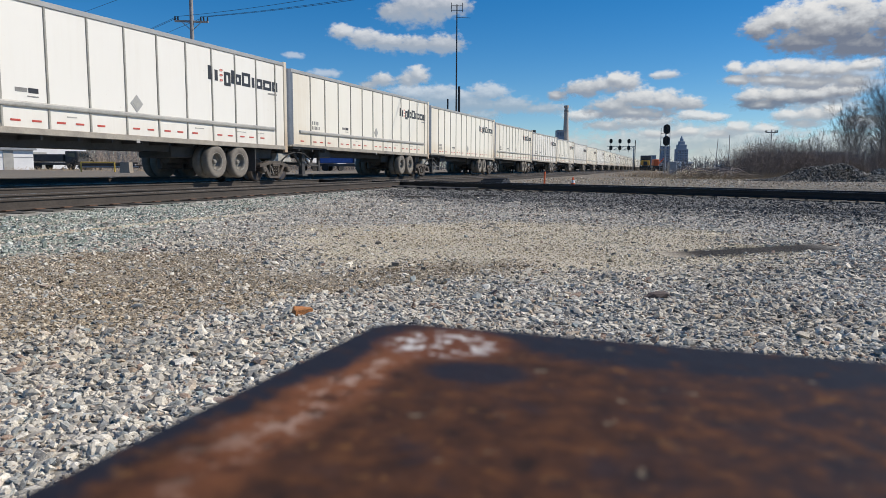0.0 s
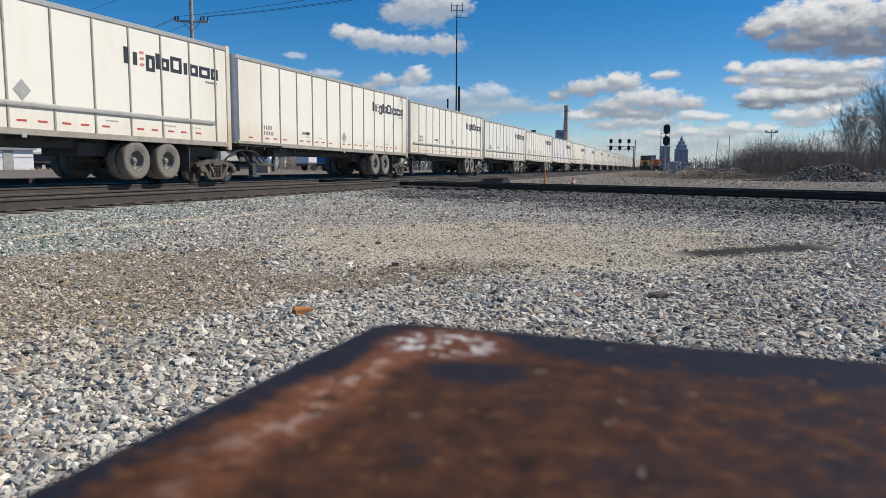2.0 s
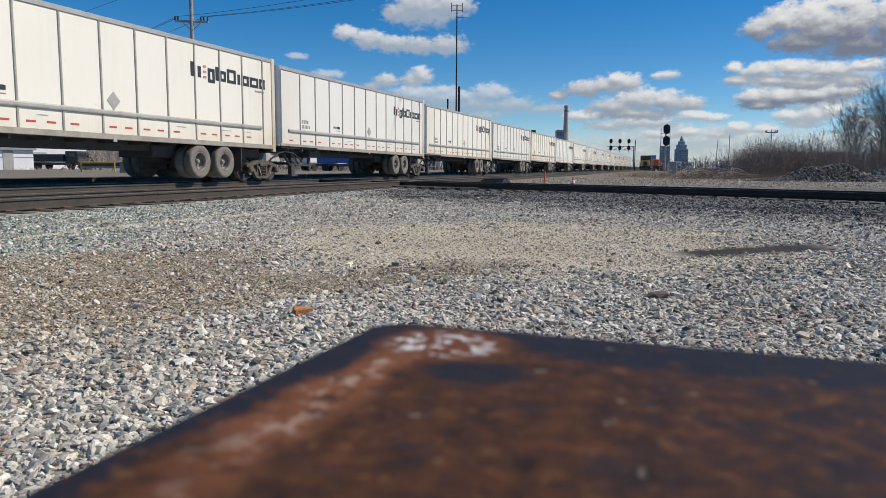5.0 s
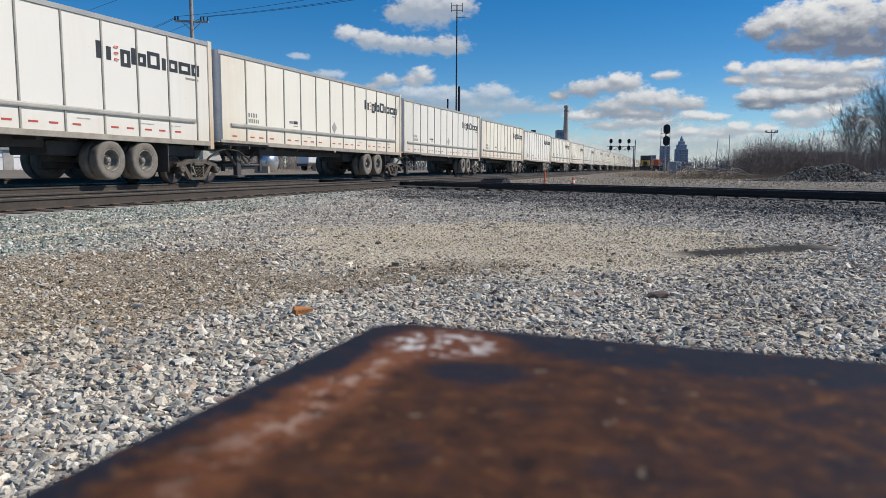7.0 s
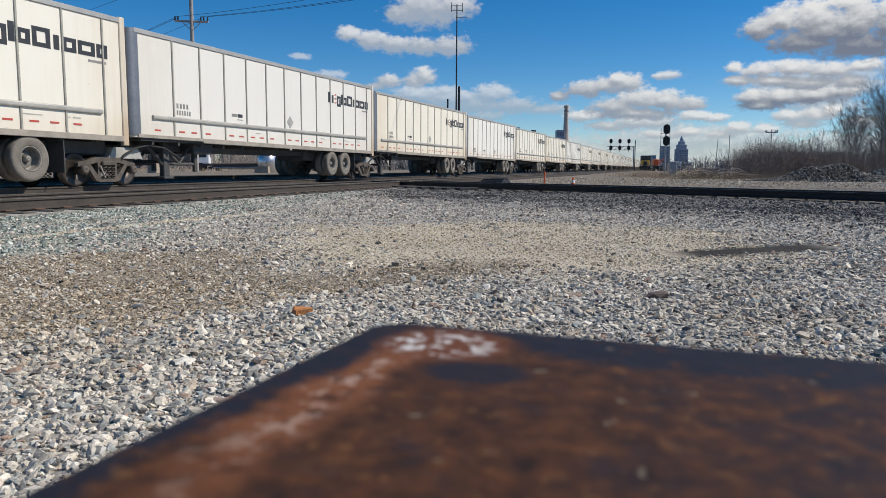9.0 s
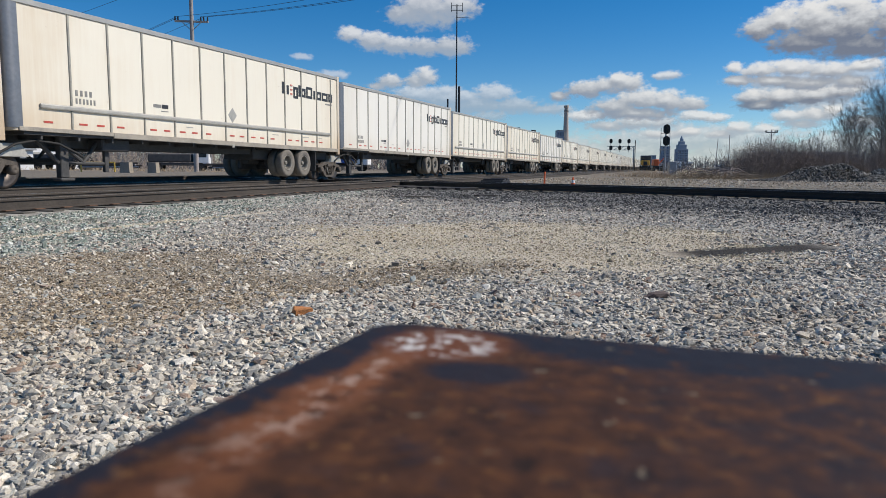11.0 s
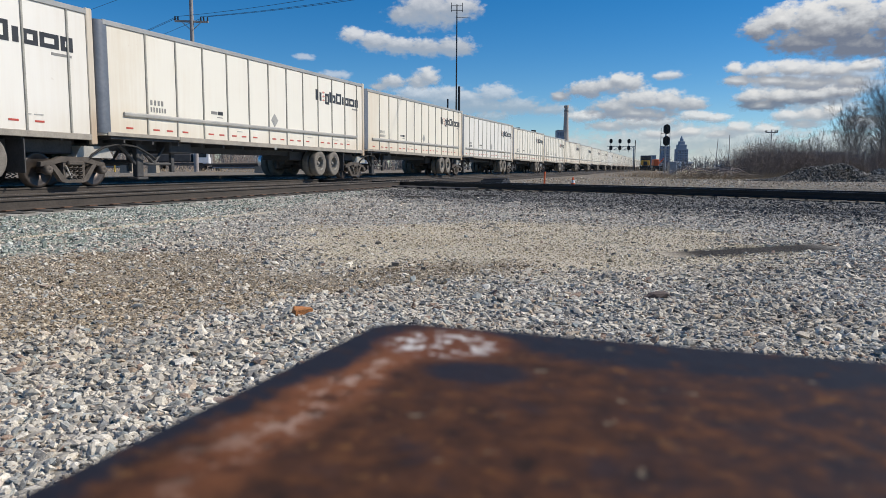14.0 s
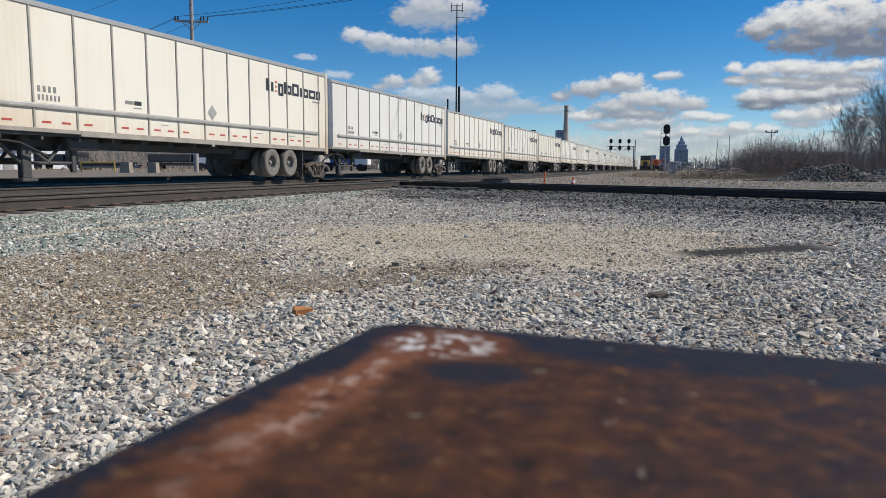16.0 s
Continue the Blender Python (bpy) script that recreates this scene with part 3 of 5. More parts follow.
def scatter_gravel():
    rng = np.random.default_rng(5)
    lots = {}
    labels = {"stone": (M_STONE, "loose pale grey crushed stone covering the yard"), "sand": (M_FINES, "sandy fine gravel trodden into the ground"),
              "cool": (M_COOL, "grey-green ballast stone beside the tracks"), "mud": (M_MUDSTONE, "brown gravel pressed into damp earth"), "dark": (M_DARKSTONE, "dark grey ballast along the crossing track")}

    def add(key, kind, x, y, r, lift):
        lots.setdefault((key, kind), ([], []))
        lots[key, kind][0].append(np.stack([x, y, ground_z(x, y) + r * lift], -1))
        lots[key, kind][1].append(r)

    w = 0.66
    for y0, y1, dens, med, top, kind in ((1.0, 2.6, 3600, 0.0095, 0.032, "round"), (2.6, 4.5, 2300, 0.0105, 0.032, "round"), (4.5, 8.0, 1150, 0.0112, 0.030, "block"),
                                         (8.0, 14.0, 360, 0.0165, 0.036, "fine"), (14.0, 30.0, 115, 0.021, 0.045, "fine"), (30.0, 56.0, 14, 0.05, 0.09, "fine")):
        n = int(dens * w * (y1 ** 2 - y0 ** 2))
        y = np.sqrt(rng.uniform(y0 ** 2, y1 ** 2, n))
        x = rng.uniform(-w, w, n) * y
        r = np.minimum(med * np.exp(rng.normal(0, 0.42, n)), top)
        sand, mud, dark, ok = zones(x, y, rng)
        cool = ~sand & ~mud & ~dark & ((x * ASIDE.x + y * ASIDE.y > 7.0 + 1.6 * rng.random(n)) | ((x < -2.5 - 1.3 * rng.random(n)) & (y > 4.6) & (rng.random(n) < 0.65))) & (y < 30)
        for key, mask, f, lift in (("stone", ~sand & ~mud & ~dark & ~cool, 1.0, 0.18), ("stone", (sand | mud) & (y < 30) & (rng.random(n) < np.where(mud, 0.25, 0.06)), 0.95, 0.1),
                                   ("cool", cool, 1.1, 0.2), ("mud", mud & (rng.random(n) < 0.85), 0.7, 0.08), ("dark", dark, 1.05, 0.2)):
            k = mask & ok
            add(key, kind, x[k], y[k], r[k] * f, lift)
    # fines: small chips in the sandy and the muddy ground
    for y0, y1, dens, med in ((2.5, 5.0, 2800, 0.0058), (5.0, 7.5, 2000, 0.0066), (7.5, 10.5, 900, 0.009)):
        n = int(dens * 1.16 * (y1 ** 2 - y0 ** 2) / 2)
        y = np.sqrt(rng.uniform(y0 ** 2, y1 ** 2, n))
        x = rng.uniform(-0.64, 0.52, n) * y
        sand, mud, dark, ok = zones(x, y, rng)
        r = med * np.exp(rng.normal(0, 0.4, n))
        for key, mask in (("sand", sand), ("mud", mud)):
            k = mask & ok
            add(key, "fine", x[k], y[k], r[k], 0.25)
    for (key, kind), (pos, size) in lots.items():
        stones("gravel", np.concatenate(pos), np.concatenate(size), labels[key][0], labels[key][1], rng, 0.56, kind)


scatter_gravel()


def lone_stone(x, y, r, material, label, sx=1.0, flat=0.7):
    rng = np.random.default_rng(int(abs(x * 100) + y * 10))
    v, f = chip("round")
    p = v * (1 + 0.18 * rng.standard_normal((len(v), 1))) * r * np.array([sx, 0.8, flat])
    z = float(ground_z(np.array([x]), np.array([y]))[0])
    ob = mesh_np("stone", p - [0, 0, p[:, 2].min() * 0.9], f, material)
    ob.matrix_basis = pose(x, y, z, 0, 0, 25)
    tagged(ob, label, "stone")


lone_stone(-0.35, 5.34, 0.034, M_HEAP, "dark grey angular stone lying on sandy gravel")
lone_stone(-0.63, 6.98, 0.03, M_HEAP, "small dark stone lying on sandy gravel", 1.4)
lone_stone(1.23, 4.05, 0.055, plain("brown_stone", (0.11, 0.085, 0.075), 0.85, 0, 0.3, 20), "flat dark brown stone among grey gravel", 1.4, 0.4)
lone_stone(0.26, 4.32, 0.03, plain("pale_stone", (0.62, 0.60, 0.56), 0.85, 0, 0.2, 20), "small whitish stone among grey gravel", 1.1)


def brick_piece():
    bm = boxm(-0.048, 0.048, -0.03, 0.03, 0.0, 0.045, 0.008, 2)
    for v in bm.verts:
        v.co += Vector((noise.noise(v.co * 40), noise.noise(v.co * 40 + Vector((5, 0, 0))), noise.noise(v.co * 40 + Vector((0, 5, 0))))) * 0.008
    ob = part("brick_fragment", bm, plain("orange_clay", (0.46, 0.19, 0.065), 0.85, 0, 0.3, 25, 0.5))
    ob.matrix_basis = pose(-0.70, 3.53, -0.02, 4, 3, 24)
    tagged(ob, "broken orange clay brick piece lying on gravel", "brick")


brick_piece()


# ---------- rusty steel post under the camera ----------
def steel_post():
    half, top = 0.155, 0.66
    ob = new("steel_post")
    yaw = -19.6
    c, s = math.cos(radians(yaw)), math.sin(radians(yaw))
    # far corner (-half, half) lies just ahead of the eye
    fx, fy = -0.0250, 0.284
    ob.matrix_basis = pose(fx - (-half * c - half * s), fy - (-half * s + half * c), 0, 0, 0, yaw)
    tagged(ob, "rust-eaten steel post with worn black paint, standing in gravel", "post")
    bm = boxm(-half, half, -half, half, -0.1, top)
    up = [e for e in bm.edges if abs(e.verts[0].co.z - e.verts[1].co.z) > 0.2]
    bmesh.ops.bevel(bm, geom=up, offset=0.017, segments=8, affect="EDGES", profile=0.5)
    rim = [e for e in bm.edges if min(e.verts[0].co.z, e.verts[1].co.z) > top - 0.001]
    bmesh.ops.bevel(bm, geom=rim, offset=0.006, segments=4, affect="EDGES", profile=0.5)
    for f in bm.faces:
        f.smooth = True
    body = part("post_shaft", bm, M_RUSTPOST, ob)
    body.data.set_sharp_from_angle(angle=radians(40))
    return ob


steel_post()


# ---------- tracks ----------
def rail_profile():
    return [(-0.075, 0.0), (0.075, 0.0), (0.075, 0.012), (0.012, 0.035), (0.012, 0.135), (0.036, 0.145), (0.036, 0.172), (0.030, 0.18),
            (-0.030, 0.18), (-0.036, 0.172), (-0.036, 0.145), (-0.012, 0.135), (-0.012, 0.035), (-0.075, 0.012)]


def rail_mesh(x0, x1, y, z, material, top_material):
    bm = bmesh.new()
    pr = rail_profile()
    n = max(2, int((x1 - x0) / 40))
    rings = [[bm.verts.new((x0 + (x1 - x0) * i / n, y + a, z + b)) for a, b in pr] for i in range(n + 1)]
    k = len(pr)
    for p, q in zip(rings, rings[1:]):
        for j in range(k):
            f = bm.faces.new((p[j], p[(j + 1) % k], q[(j + 1) % k], q[j]))
            if j == 7:
                f.material_index = 1
    bm.faces.new(rings[0])
    bm.faces.new(rings[-1][::-1])
    bmesh.ops.recalc_face_normals(bm, faces=bm.faces)
    return bm


def railway(name, m, x0, x1, tie0, tie1, rail_material, label, z=0.02, step=0.56):
    tr = empty(name, m, label, "railway track", kind="structure")
    for y in (-0.7525, 0.7525):
        ob = part("rail", rail_mesh(x0, x1, y, z, rail_material, M_RAILTOP), rail_material, tr)
        ob.data.materials.append(M_RAILTOP)
    first = part("sleeper", boxm(-0.115, 0.115, -1.3, 1.3, -0.12, z - 0.004, 0.01), M_TIE, tr)
    first.matrix_basis = pose(tie0, 0, 0)
    plate = part("tie_plate", boxm(-0.09, 0.09, -0.11, 0.16, z - 0.004, z + 0.014, 0.004), M_PLATE, tr, "rusty tie plate")
    plate.matrix_basis = pose(tie0, -0.80, 0)
    n = int((tie1 - tie0) / step)
    for i in range(1, n):
        share("sleeper", first, tr, pose(tie0 + i * step, random.uniform(-0.05, 0.05), random.uniform(-0.006, 0.0), 0, 0, random.uniform(-1, 1)))
        if i < 90:
            share("tie_plate", plate, tr, pose(tie0 + i * step, -0.80, 0))
    return tr


railway("track_main", on_track(0, MAIN), -160, 900, -6, 90, M_RAIL, "rusty rails on worn sleepers, carrying the moving train")
railway("track_second", on_track(0, SECOND), -160, 900, -6, 90, M_RAIL, "rusty brown rails with tie plates beside pale ballast")
railway("track_third", on_track(0, 21.5), -160, 900, 0, 60, M_RAIL, "rusty rails of a siding behind the train", 0.10)

cc = CROSS_A + cn * 0.7525
railway("track_crossing", pose(cc.x, cc.y, -0.004, 0, 0, cross_turn), -30, 120, -4, 40, M_RAILDARK, "black rails crossing the main tracks at a diamond")
CROSS_POSE = pose(cc.x, cc.y, -0.004, 0, 0, cross_turn)


# ---------- trailers ----------
LEN, HALF, Z0, Z1 = 16.40, 1.295, 1.40, 4.485
PITCH_T = 16.64
GAP0 = 24.5


def wedge(bm):
    """Raise the roof a little towards the rear and let the sill fall, as the trailers are built."""
    for v in bm.verts:
        x = v.co.x - LEN / 2
        if v.co.z > 2.6:
            v.co.z += 0.0085 * x
        elif v.co.z > 1.2:
            v.co.z -= 0.0055 * x
    return bm


def glyph(x0, x1, z0, z1, y0, y1, t):
    """A hollow upright block of paint, t thick."""
    bm = bmesh.new()
    box(bm, x0, x0 + t, y0, y1, z0, z1)
    box(bm, x1 - t, x1, y0, y1, z0, z1)
    box(bm, x0 + t, x1 - t, y0, y1, z1 - t * 0.8, z1)
    box(bm, x0 + t, x1 - t, y0, y1, z0, z0 + t * 0.8)
    return bm


def trailer(name, paint, belt, label):
    tr = empty(name, pose(0, 0, 0), label, "trailer", "trailers of the train")
    y = HALF
    # box body with rounded front corners
    bm = boxm(-0.06, LEN - 0.08, -y + 0.02, y - 0.02, Z0 + 0.06, Z1 - 0.05)
    fr = [e for e in bm.edges if abs(e.verts[0].co.z - e.verts[1].co.z) > 0.5 and e.verts[0].co.x < 1]
    bmesh.ops.bevel(bm, geom=fr, offset=0.22, segments=6, affect="EDGES", profile=0.5)
    for f in bm.faces:
        f.smooth = True
    body = part("body", wedge(bm), paint, tr)
    body.data.set_sharp_from_angle(angle=radians(40))
    # aluminium nose: wraps the front and its corners; its colour holds the gap's shade
    bm = boxm(-0.12, 0.24, -y - 0.002, y + 0.002, Z0 + 0.12, Z1 - 0.02)
    fr = [e for e in bm.edges if abs(e.verts[0].co.z - e.verts[1].co.z) > 0.5 and e.verts[0].co.x < 0.1]
    bmesh.ops.bevel(bm, geom=fr, offset=0.24, segments=7, affect="EDGES", profile=0.5)
    for f in bm.faces:
        f.smooth = True
    nose = part("nose", wedge(bm), M_NOSESHADE, tr, "aluminium front wall with rounded corners, gap shade in its colour")
    nose.data.set_sharp_from_angle(angle=radians(40))
    part("roof", wedge(boxm(0.1, LEN - 0.05, -y + 0.03, y - 0.03, Z1 - 0.045, Z1 - 0.005, 0.01)), M_ALU, tr)
    for sy in (-1, 1):
        a, b = sorted((sy * (y - 0.05), sy * (y + 0.012)))
        part("top_rail", wedge(boxm(0.10, LEN, a, b, Z1 - 0.13, Z1, 0.012)), M_ALU, tr, "grey aluminium rail")
        part("bottom_rail", wedge(boxm(3.0, LEN - 0.02, a, b, Z0, Z0 + 0.15, 0.010)), M_SILL, tr, "dirty grey sill rail")
        part("front_bottom_rail", wedge(boxm(0.13, 3.0, a, b, Z0 + 0.05, Z0 + 0.15, 0.008)), M_SILL, tr)
        part("rear_post", wedge(boxm(LEN - 0.20, LEN, *sorted((sy * (y - 0.09), sy * (y + 0.016))), Z0 - 0.10, Z1 + 0.03, 0.015)), M_POST, tr, "cream rear post with rust runs")
        if belt:
            part("rub_rail", boxm(0.72, LEN - 0.90, *sorted((sy * (y - 0.03), sy * (y + 0.045))), 2.025, 2.15, 0.035, 2), M_BELT, tr, "grey rub rail")
    for i in range(12):
        x = 1.66 + 1.268 * i
        for sy in (-1, 1):
            part("rib", wedge(boxm(x - 0.028, x + 0.028, *sorted((sy * (y + 0.010), sy * (y - 0.03))), Z0 + 0.15, Z1 - 0.13, 0.006)), M_RIB, tr)
    # reflective tape along the lower panels
    tape = part("reflective_tape", boxm(-0.13, 0.13, -y + 0.012, -y + 0.024, Z0 + 0.305, Z0 + 0.35), M_RED, tr, "red reflective tape")
    tape.matrix_basis = pose(0.95, 0, 0)
    for i in range(11):
        x = 1.66 + 1.268 * i
        share("reflective_tape", tape, tr, pose(x + 0.35, 0, 0), "red reflective tape")
        if i % 3 != 1:
            share("reflective_tape", tape, tr, pose(x + 0.92, 0, 0), "red reflective tape")
    # painted word near the rear, as plain hollow blocks and bars
    yy = -y + 0.016
    x = 11.52
    for w, lo, hi, hollow in ((0.36, 0, 1, 0), (0.22, 0, 0.78, 0), (0.20, 0, 0, 0), (0.36, -0.24, 0.78, 1), (0.13, 0, 1, 0), (0.37, 0, 0.78, 1), (0.50, -0.02, 1.02, 1),
                              (0.24, 0, 0.78, 0), (0.42, 0, 0.78, 1), (0.54, 0, 0.78, 1), (0.36, 0, 0.78, 1)):
        za, zb = 3.43 + lo * 0.43, 3.43 + hi * 0.43
        if not hi:
            for dz in (0.0, 0.16, 0.32):
                part("letter_bar", boxm(x + 0.02, x + 0.17, yy - 0.004, yy + 0.004, 3.44 + dz, 3.50 + dz, 0.02), M_FADEDRED, tr, "faded red painted bar")
        elif hollow:
            part("letter_block", glyph(x, x + w, za, zb, yy - 0.004, yy + 0.006, 0.125), M_INK, tr, "dark hollow painted block")
        else:
            part("letter_bar", boxm(x + w / 2 - 0.08, x + w / 2 + 0.08, yy - 0.004, yy + 0.006, za, zb), M_INK, tr, "dark painted bar")
        x += w + 0.055
    part("lettering", boxm(15.12, 15.72, yy - 0.004, yy + 0.004, 3.29, 3.35), M_INKGREY, tr, "small grey word bar")
    # small marks low on the panels; lower down where there is no rub rail
    drop = 0.0 if belt else -0.37
    for k in range(4):
        part("number_bar", boxm(1.80 + 0.15 * k, 1.875 + 0.15 * k, yy - 0.004, yy + 0.004, drop + 2.41, drop + 2.55), M_INKGREY, tr, "small grey number bar")
    for k in range(6):
        part("number_bar", boxm(1.80 + 0.115 * k, 1.855 + 0.115 * k, yy - 0.004, yy + 0.004, drop + 2.22, drop + 2.35), M_INKGREY, tr, "small grey number bar")
    part("company_mark", boxm(4.58, 4.90, yy - 0.004, yy + 0.004, drop + 2.36, drop + 2.45), M_INKGREY, tr, "small dark mark bar")
    part("company_mark", boxm(4.93, 5.20, yy - 0.004, yy + 0.004, drop + 2.35, drop + 2.46), M_INK, tr, "small dark mark bar")
    part("company_mark", boxm(4.90, 5.20, yy - 0.004, yy + 0.004, drop + 2.26, drop + 2.285), M_INKGREY, tr, "small dark mark bar")
    bm = prism([(8.16, drop + 2.40), (8.40, drop + 2.64), (8.64, drop + 2.40), (8.40, drop + 2.16)], yy - 0.006, yy + 0.004)
    part("placard_holder", bm, M_ALU, tr, "grey diamond placard holder")
    bm = prism([(8.25, drop + 2.40), (8.40, drop + 2.55), (8.55, drop + 2.40), (8.40, drop + 2.25)], yy - 0.011, yy - 0.005)
    part("placard_holder", bm, M_BELT, tr)
    # small stencils between the tapes and rivet lines under them
    for x0, w in ((10.9, 0.42), (13.1, 0.55), (14.35, 0.12), (14.55, 0.25), (6.0, 0.3)):
        part("stencil", boxm(x0, x0 + w, yy - 0.004, yy + 0.004, 1.87, 1.895), M_BELT, tr, "faint grey stencilled bar")
    # underframe
    part("floor_frame", boxm(0.3, LEN - 0.1, -y + 0.06, y - 0.06, Z0 + 0.02, Z0 + 0.12), M_UNDER, tr)
    for sy in (-0.48, 0.48):
        part("frame_beam", boxm(0.3, LEN - 0.2, sy - 0.05, sy + 0.05, Z0 - 0.24, Z0 + 0.02), M_UNDER, tr)
    for k in range(14):
        x = 0.8 + k * 1.12
        part("cross_member", boxm(x - 0.03, x + 0.03, -y + 0.08, y - 0.08, Z0 - 0.08, Z0 + 0.02), M_UNDER, tr)
    # front support legs
    for sy in (-0.78, 0.78):
        leg = part("support_leg", boxm(1.66, 1.92, sy - 0.09, sy + 0.09, 0.42, Z0 + 0.05, 0.02), M_UNDER, tr)
        part("foot", boxm(1.58, 2.02, sy - 0.16, sy + 0.16, 0.34, 0.42, 0.02), M_UNDER, leg)
        part("rear_strut", boxm(3.16, 3.30, sy - 0.05, sy + 0.05, 0.55, Z0 + 0.05, 0.01), M_UNDER, tr)
        part("brace", tubem((0.95, sy, Z0), (1.75, sy, 0.72), 0.055), M_UNDER, tr)
        part("brace", tubem((1.85, sy, 1.2), (2.45, sy, 0.80), 0.045), M_UNDER, tr)
        part("brace", tubem((2.45, sy, 0.80), (3.05, sy, Z0 + 0.02), 0.045), M_UNDER, tr)
        part("brace", tubem((1.85, sy, 0.78), (3.25, sy, 0.78), 0.04), M_UNDER, tr)
    part("gear_box", boxm(2.9, 3.9, -1.0, 1.0, Z0 - 0.30, Z0 + 0.02, 0.03), M_UNDER, tr)
    part("cross_tube", tubem((1.79, -0.78, 0.85), (1.79, 0.78, 0.85), 0.05), M_UNDER, tr)
    pts = [(-0.35, -1.02, 0.78), (-0.2, -1.06, 1.0), (0.2, -1.08, 1.2), (0.75, -1.09, 1.30), (1.4, -1.09, 1.24), (2.0, -1.06, 1.02), (2.25, -1.0, 0.92)]
    part("air_hose", sweep(pts, 0.030), M_RUBBERDARK, tr, "black rubber air hose")
    part("coupler", boxm(-0.5, 0.5, -0.22, 0.22, 0.98, 1.28, 0.04), M_CAST, tr)
    part("marker_plate", boxm(8.3, 8.44, -y - 0.02, -y + 0.01, Z0 - 0.06, Z0 + 0.04, 0.008), M_BELT, tr)
    # road wheels, lifted clear of the rail
    part("slider_frame", boxm(10.6, 15.0, -0.62, 0.62, 0.98, Z0 - 0.05, 0.03), M_UNDER, tr)
    part("air_tank", tubem((11.2, 0.1, 0.98), (12.4, 0.1, 0.98), 0.17, n=14), M_UNDER, tr)
    R, zc = 0.52, 0.87
    prof = [(0.29, -0.12), (0.33, -0.135), (0.42, -0.145), (0.485, -0.14), (0.515, -0.11), (R, -0.05), (R, 0.05), (0.515, 0.11), (0.485, 0.14), (0.42, 0.145), (0.33, 0.135), (0.29, 0.12)]
    rimp = [(0.08, 0.045), (0.15, 0.02), (0.20, 0.075), (0.245, 0.08), (0.268, -0.02), (0.272, -0.125), (0.298, -0.13), (0.298, 0.12), (0.27, 0.115), (0.08, 0.10)]
    hubp = [(0.001, -0.07), (0.055, -0.07), (0.085, -0.03), (0.09, 0.09), (0.001, 0.09)]
    t0 = None
    for ax in (12.00, 13.29):
        part("axle", tubem((ax, -1.1, zc), (ax, 1.1, zc), 0.065, n=10), M_UNDER, tr)
        for sy in (-0.5, 0.5):
            part("brake_drum", tubem((ax, sy - 0.14, zc), (ax, sy + 0.14, zc), 0.22, n=16), M_UNDER, tr)
        # suspension blocks, added to fill out the dark shade between the tyres
        part("suspension_arm", boxm(ax - 0.75, ax + 0.35, 0.30, 0.48, 0.62, 1.05, 0.04), M_UNDER, tr)
        part("axle_spring", boxm(ax - 0.35, ax + 0.35, -0.60, -0.42, 0.80, 1.02, 0.03), M_UNDER, tr)
        for yc, flip in ((-1.13, 0), (-0.80, 180), (0.80, 0), (1.13, 180)):
            if t0 is None:
                t0 = part("tyre", lathe(prof, n=24), M_RUBBER, tr)
                r0 = part("rim", lathe(rimp, n=18), M_RIM, t0)
                h0 = part("hub", lathe(hubp, n=14), M_RIM, t0)
                t0.matrix_basis = pose(ax, yc, zc)
            else:
                t = share("tyre", t0, tr, pose(ax, yc, zc, 0, 0, flip))
                share("rim", r0, t, pose(0, 0, 0))
                share("hub", h0, t, pose(0, 0, 0))
    part("tail_bolster", boxm(14.6, 16.1, -0.8, 0.8, 1.0, Z0 - 0.02, 0.04), M_UNDER, tr)
    part("mud_flap", boxm(14.25, 14.28, -1.24, -0.70, 0.55, Z0), M_UNDER, tr)
    return tr


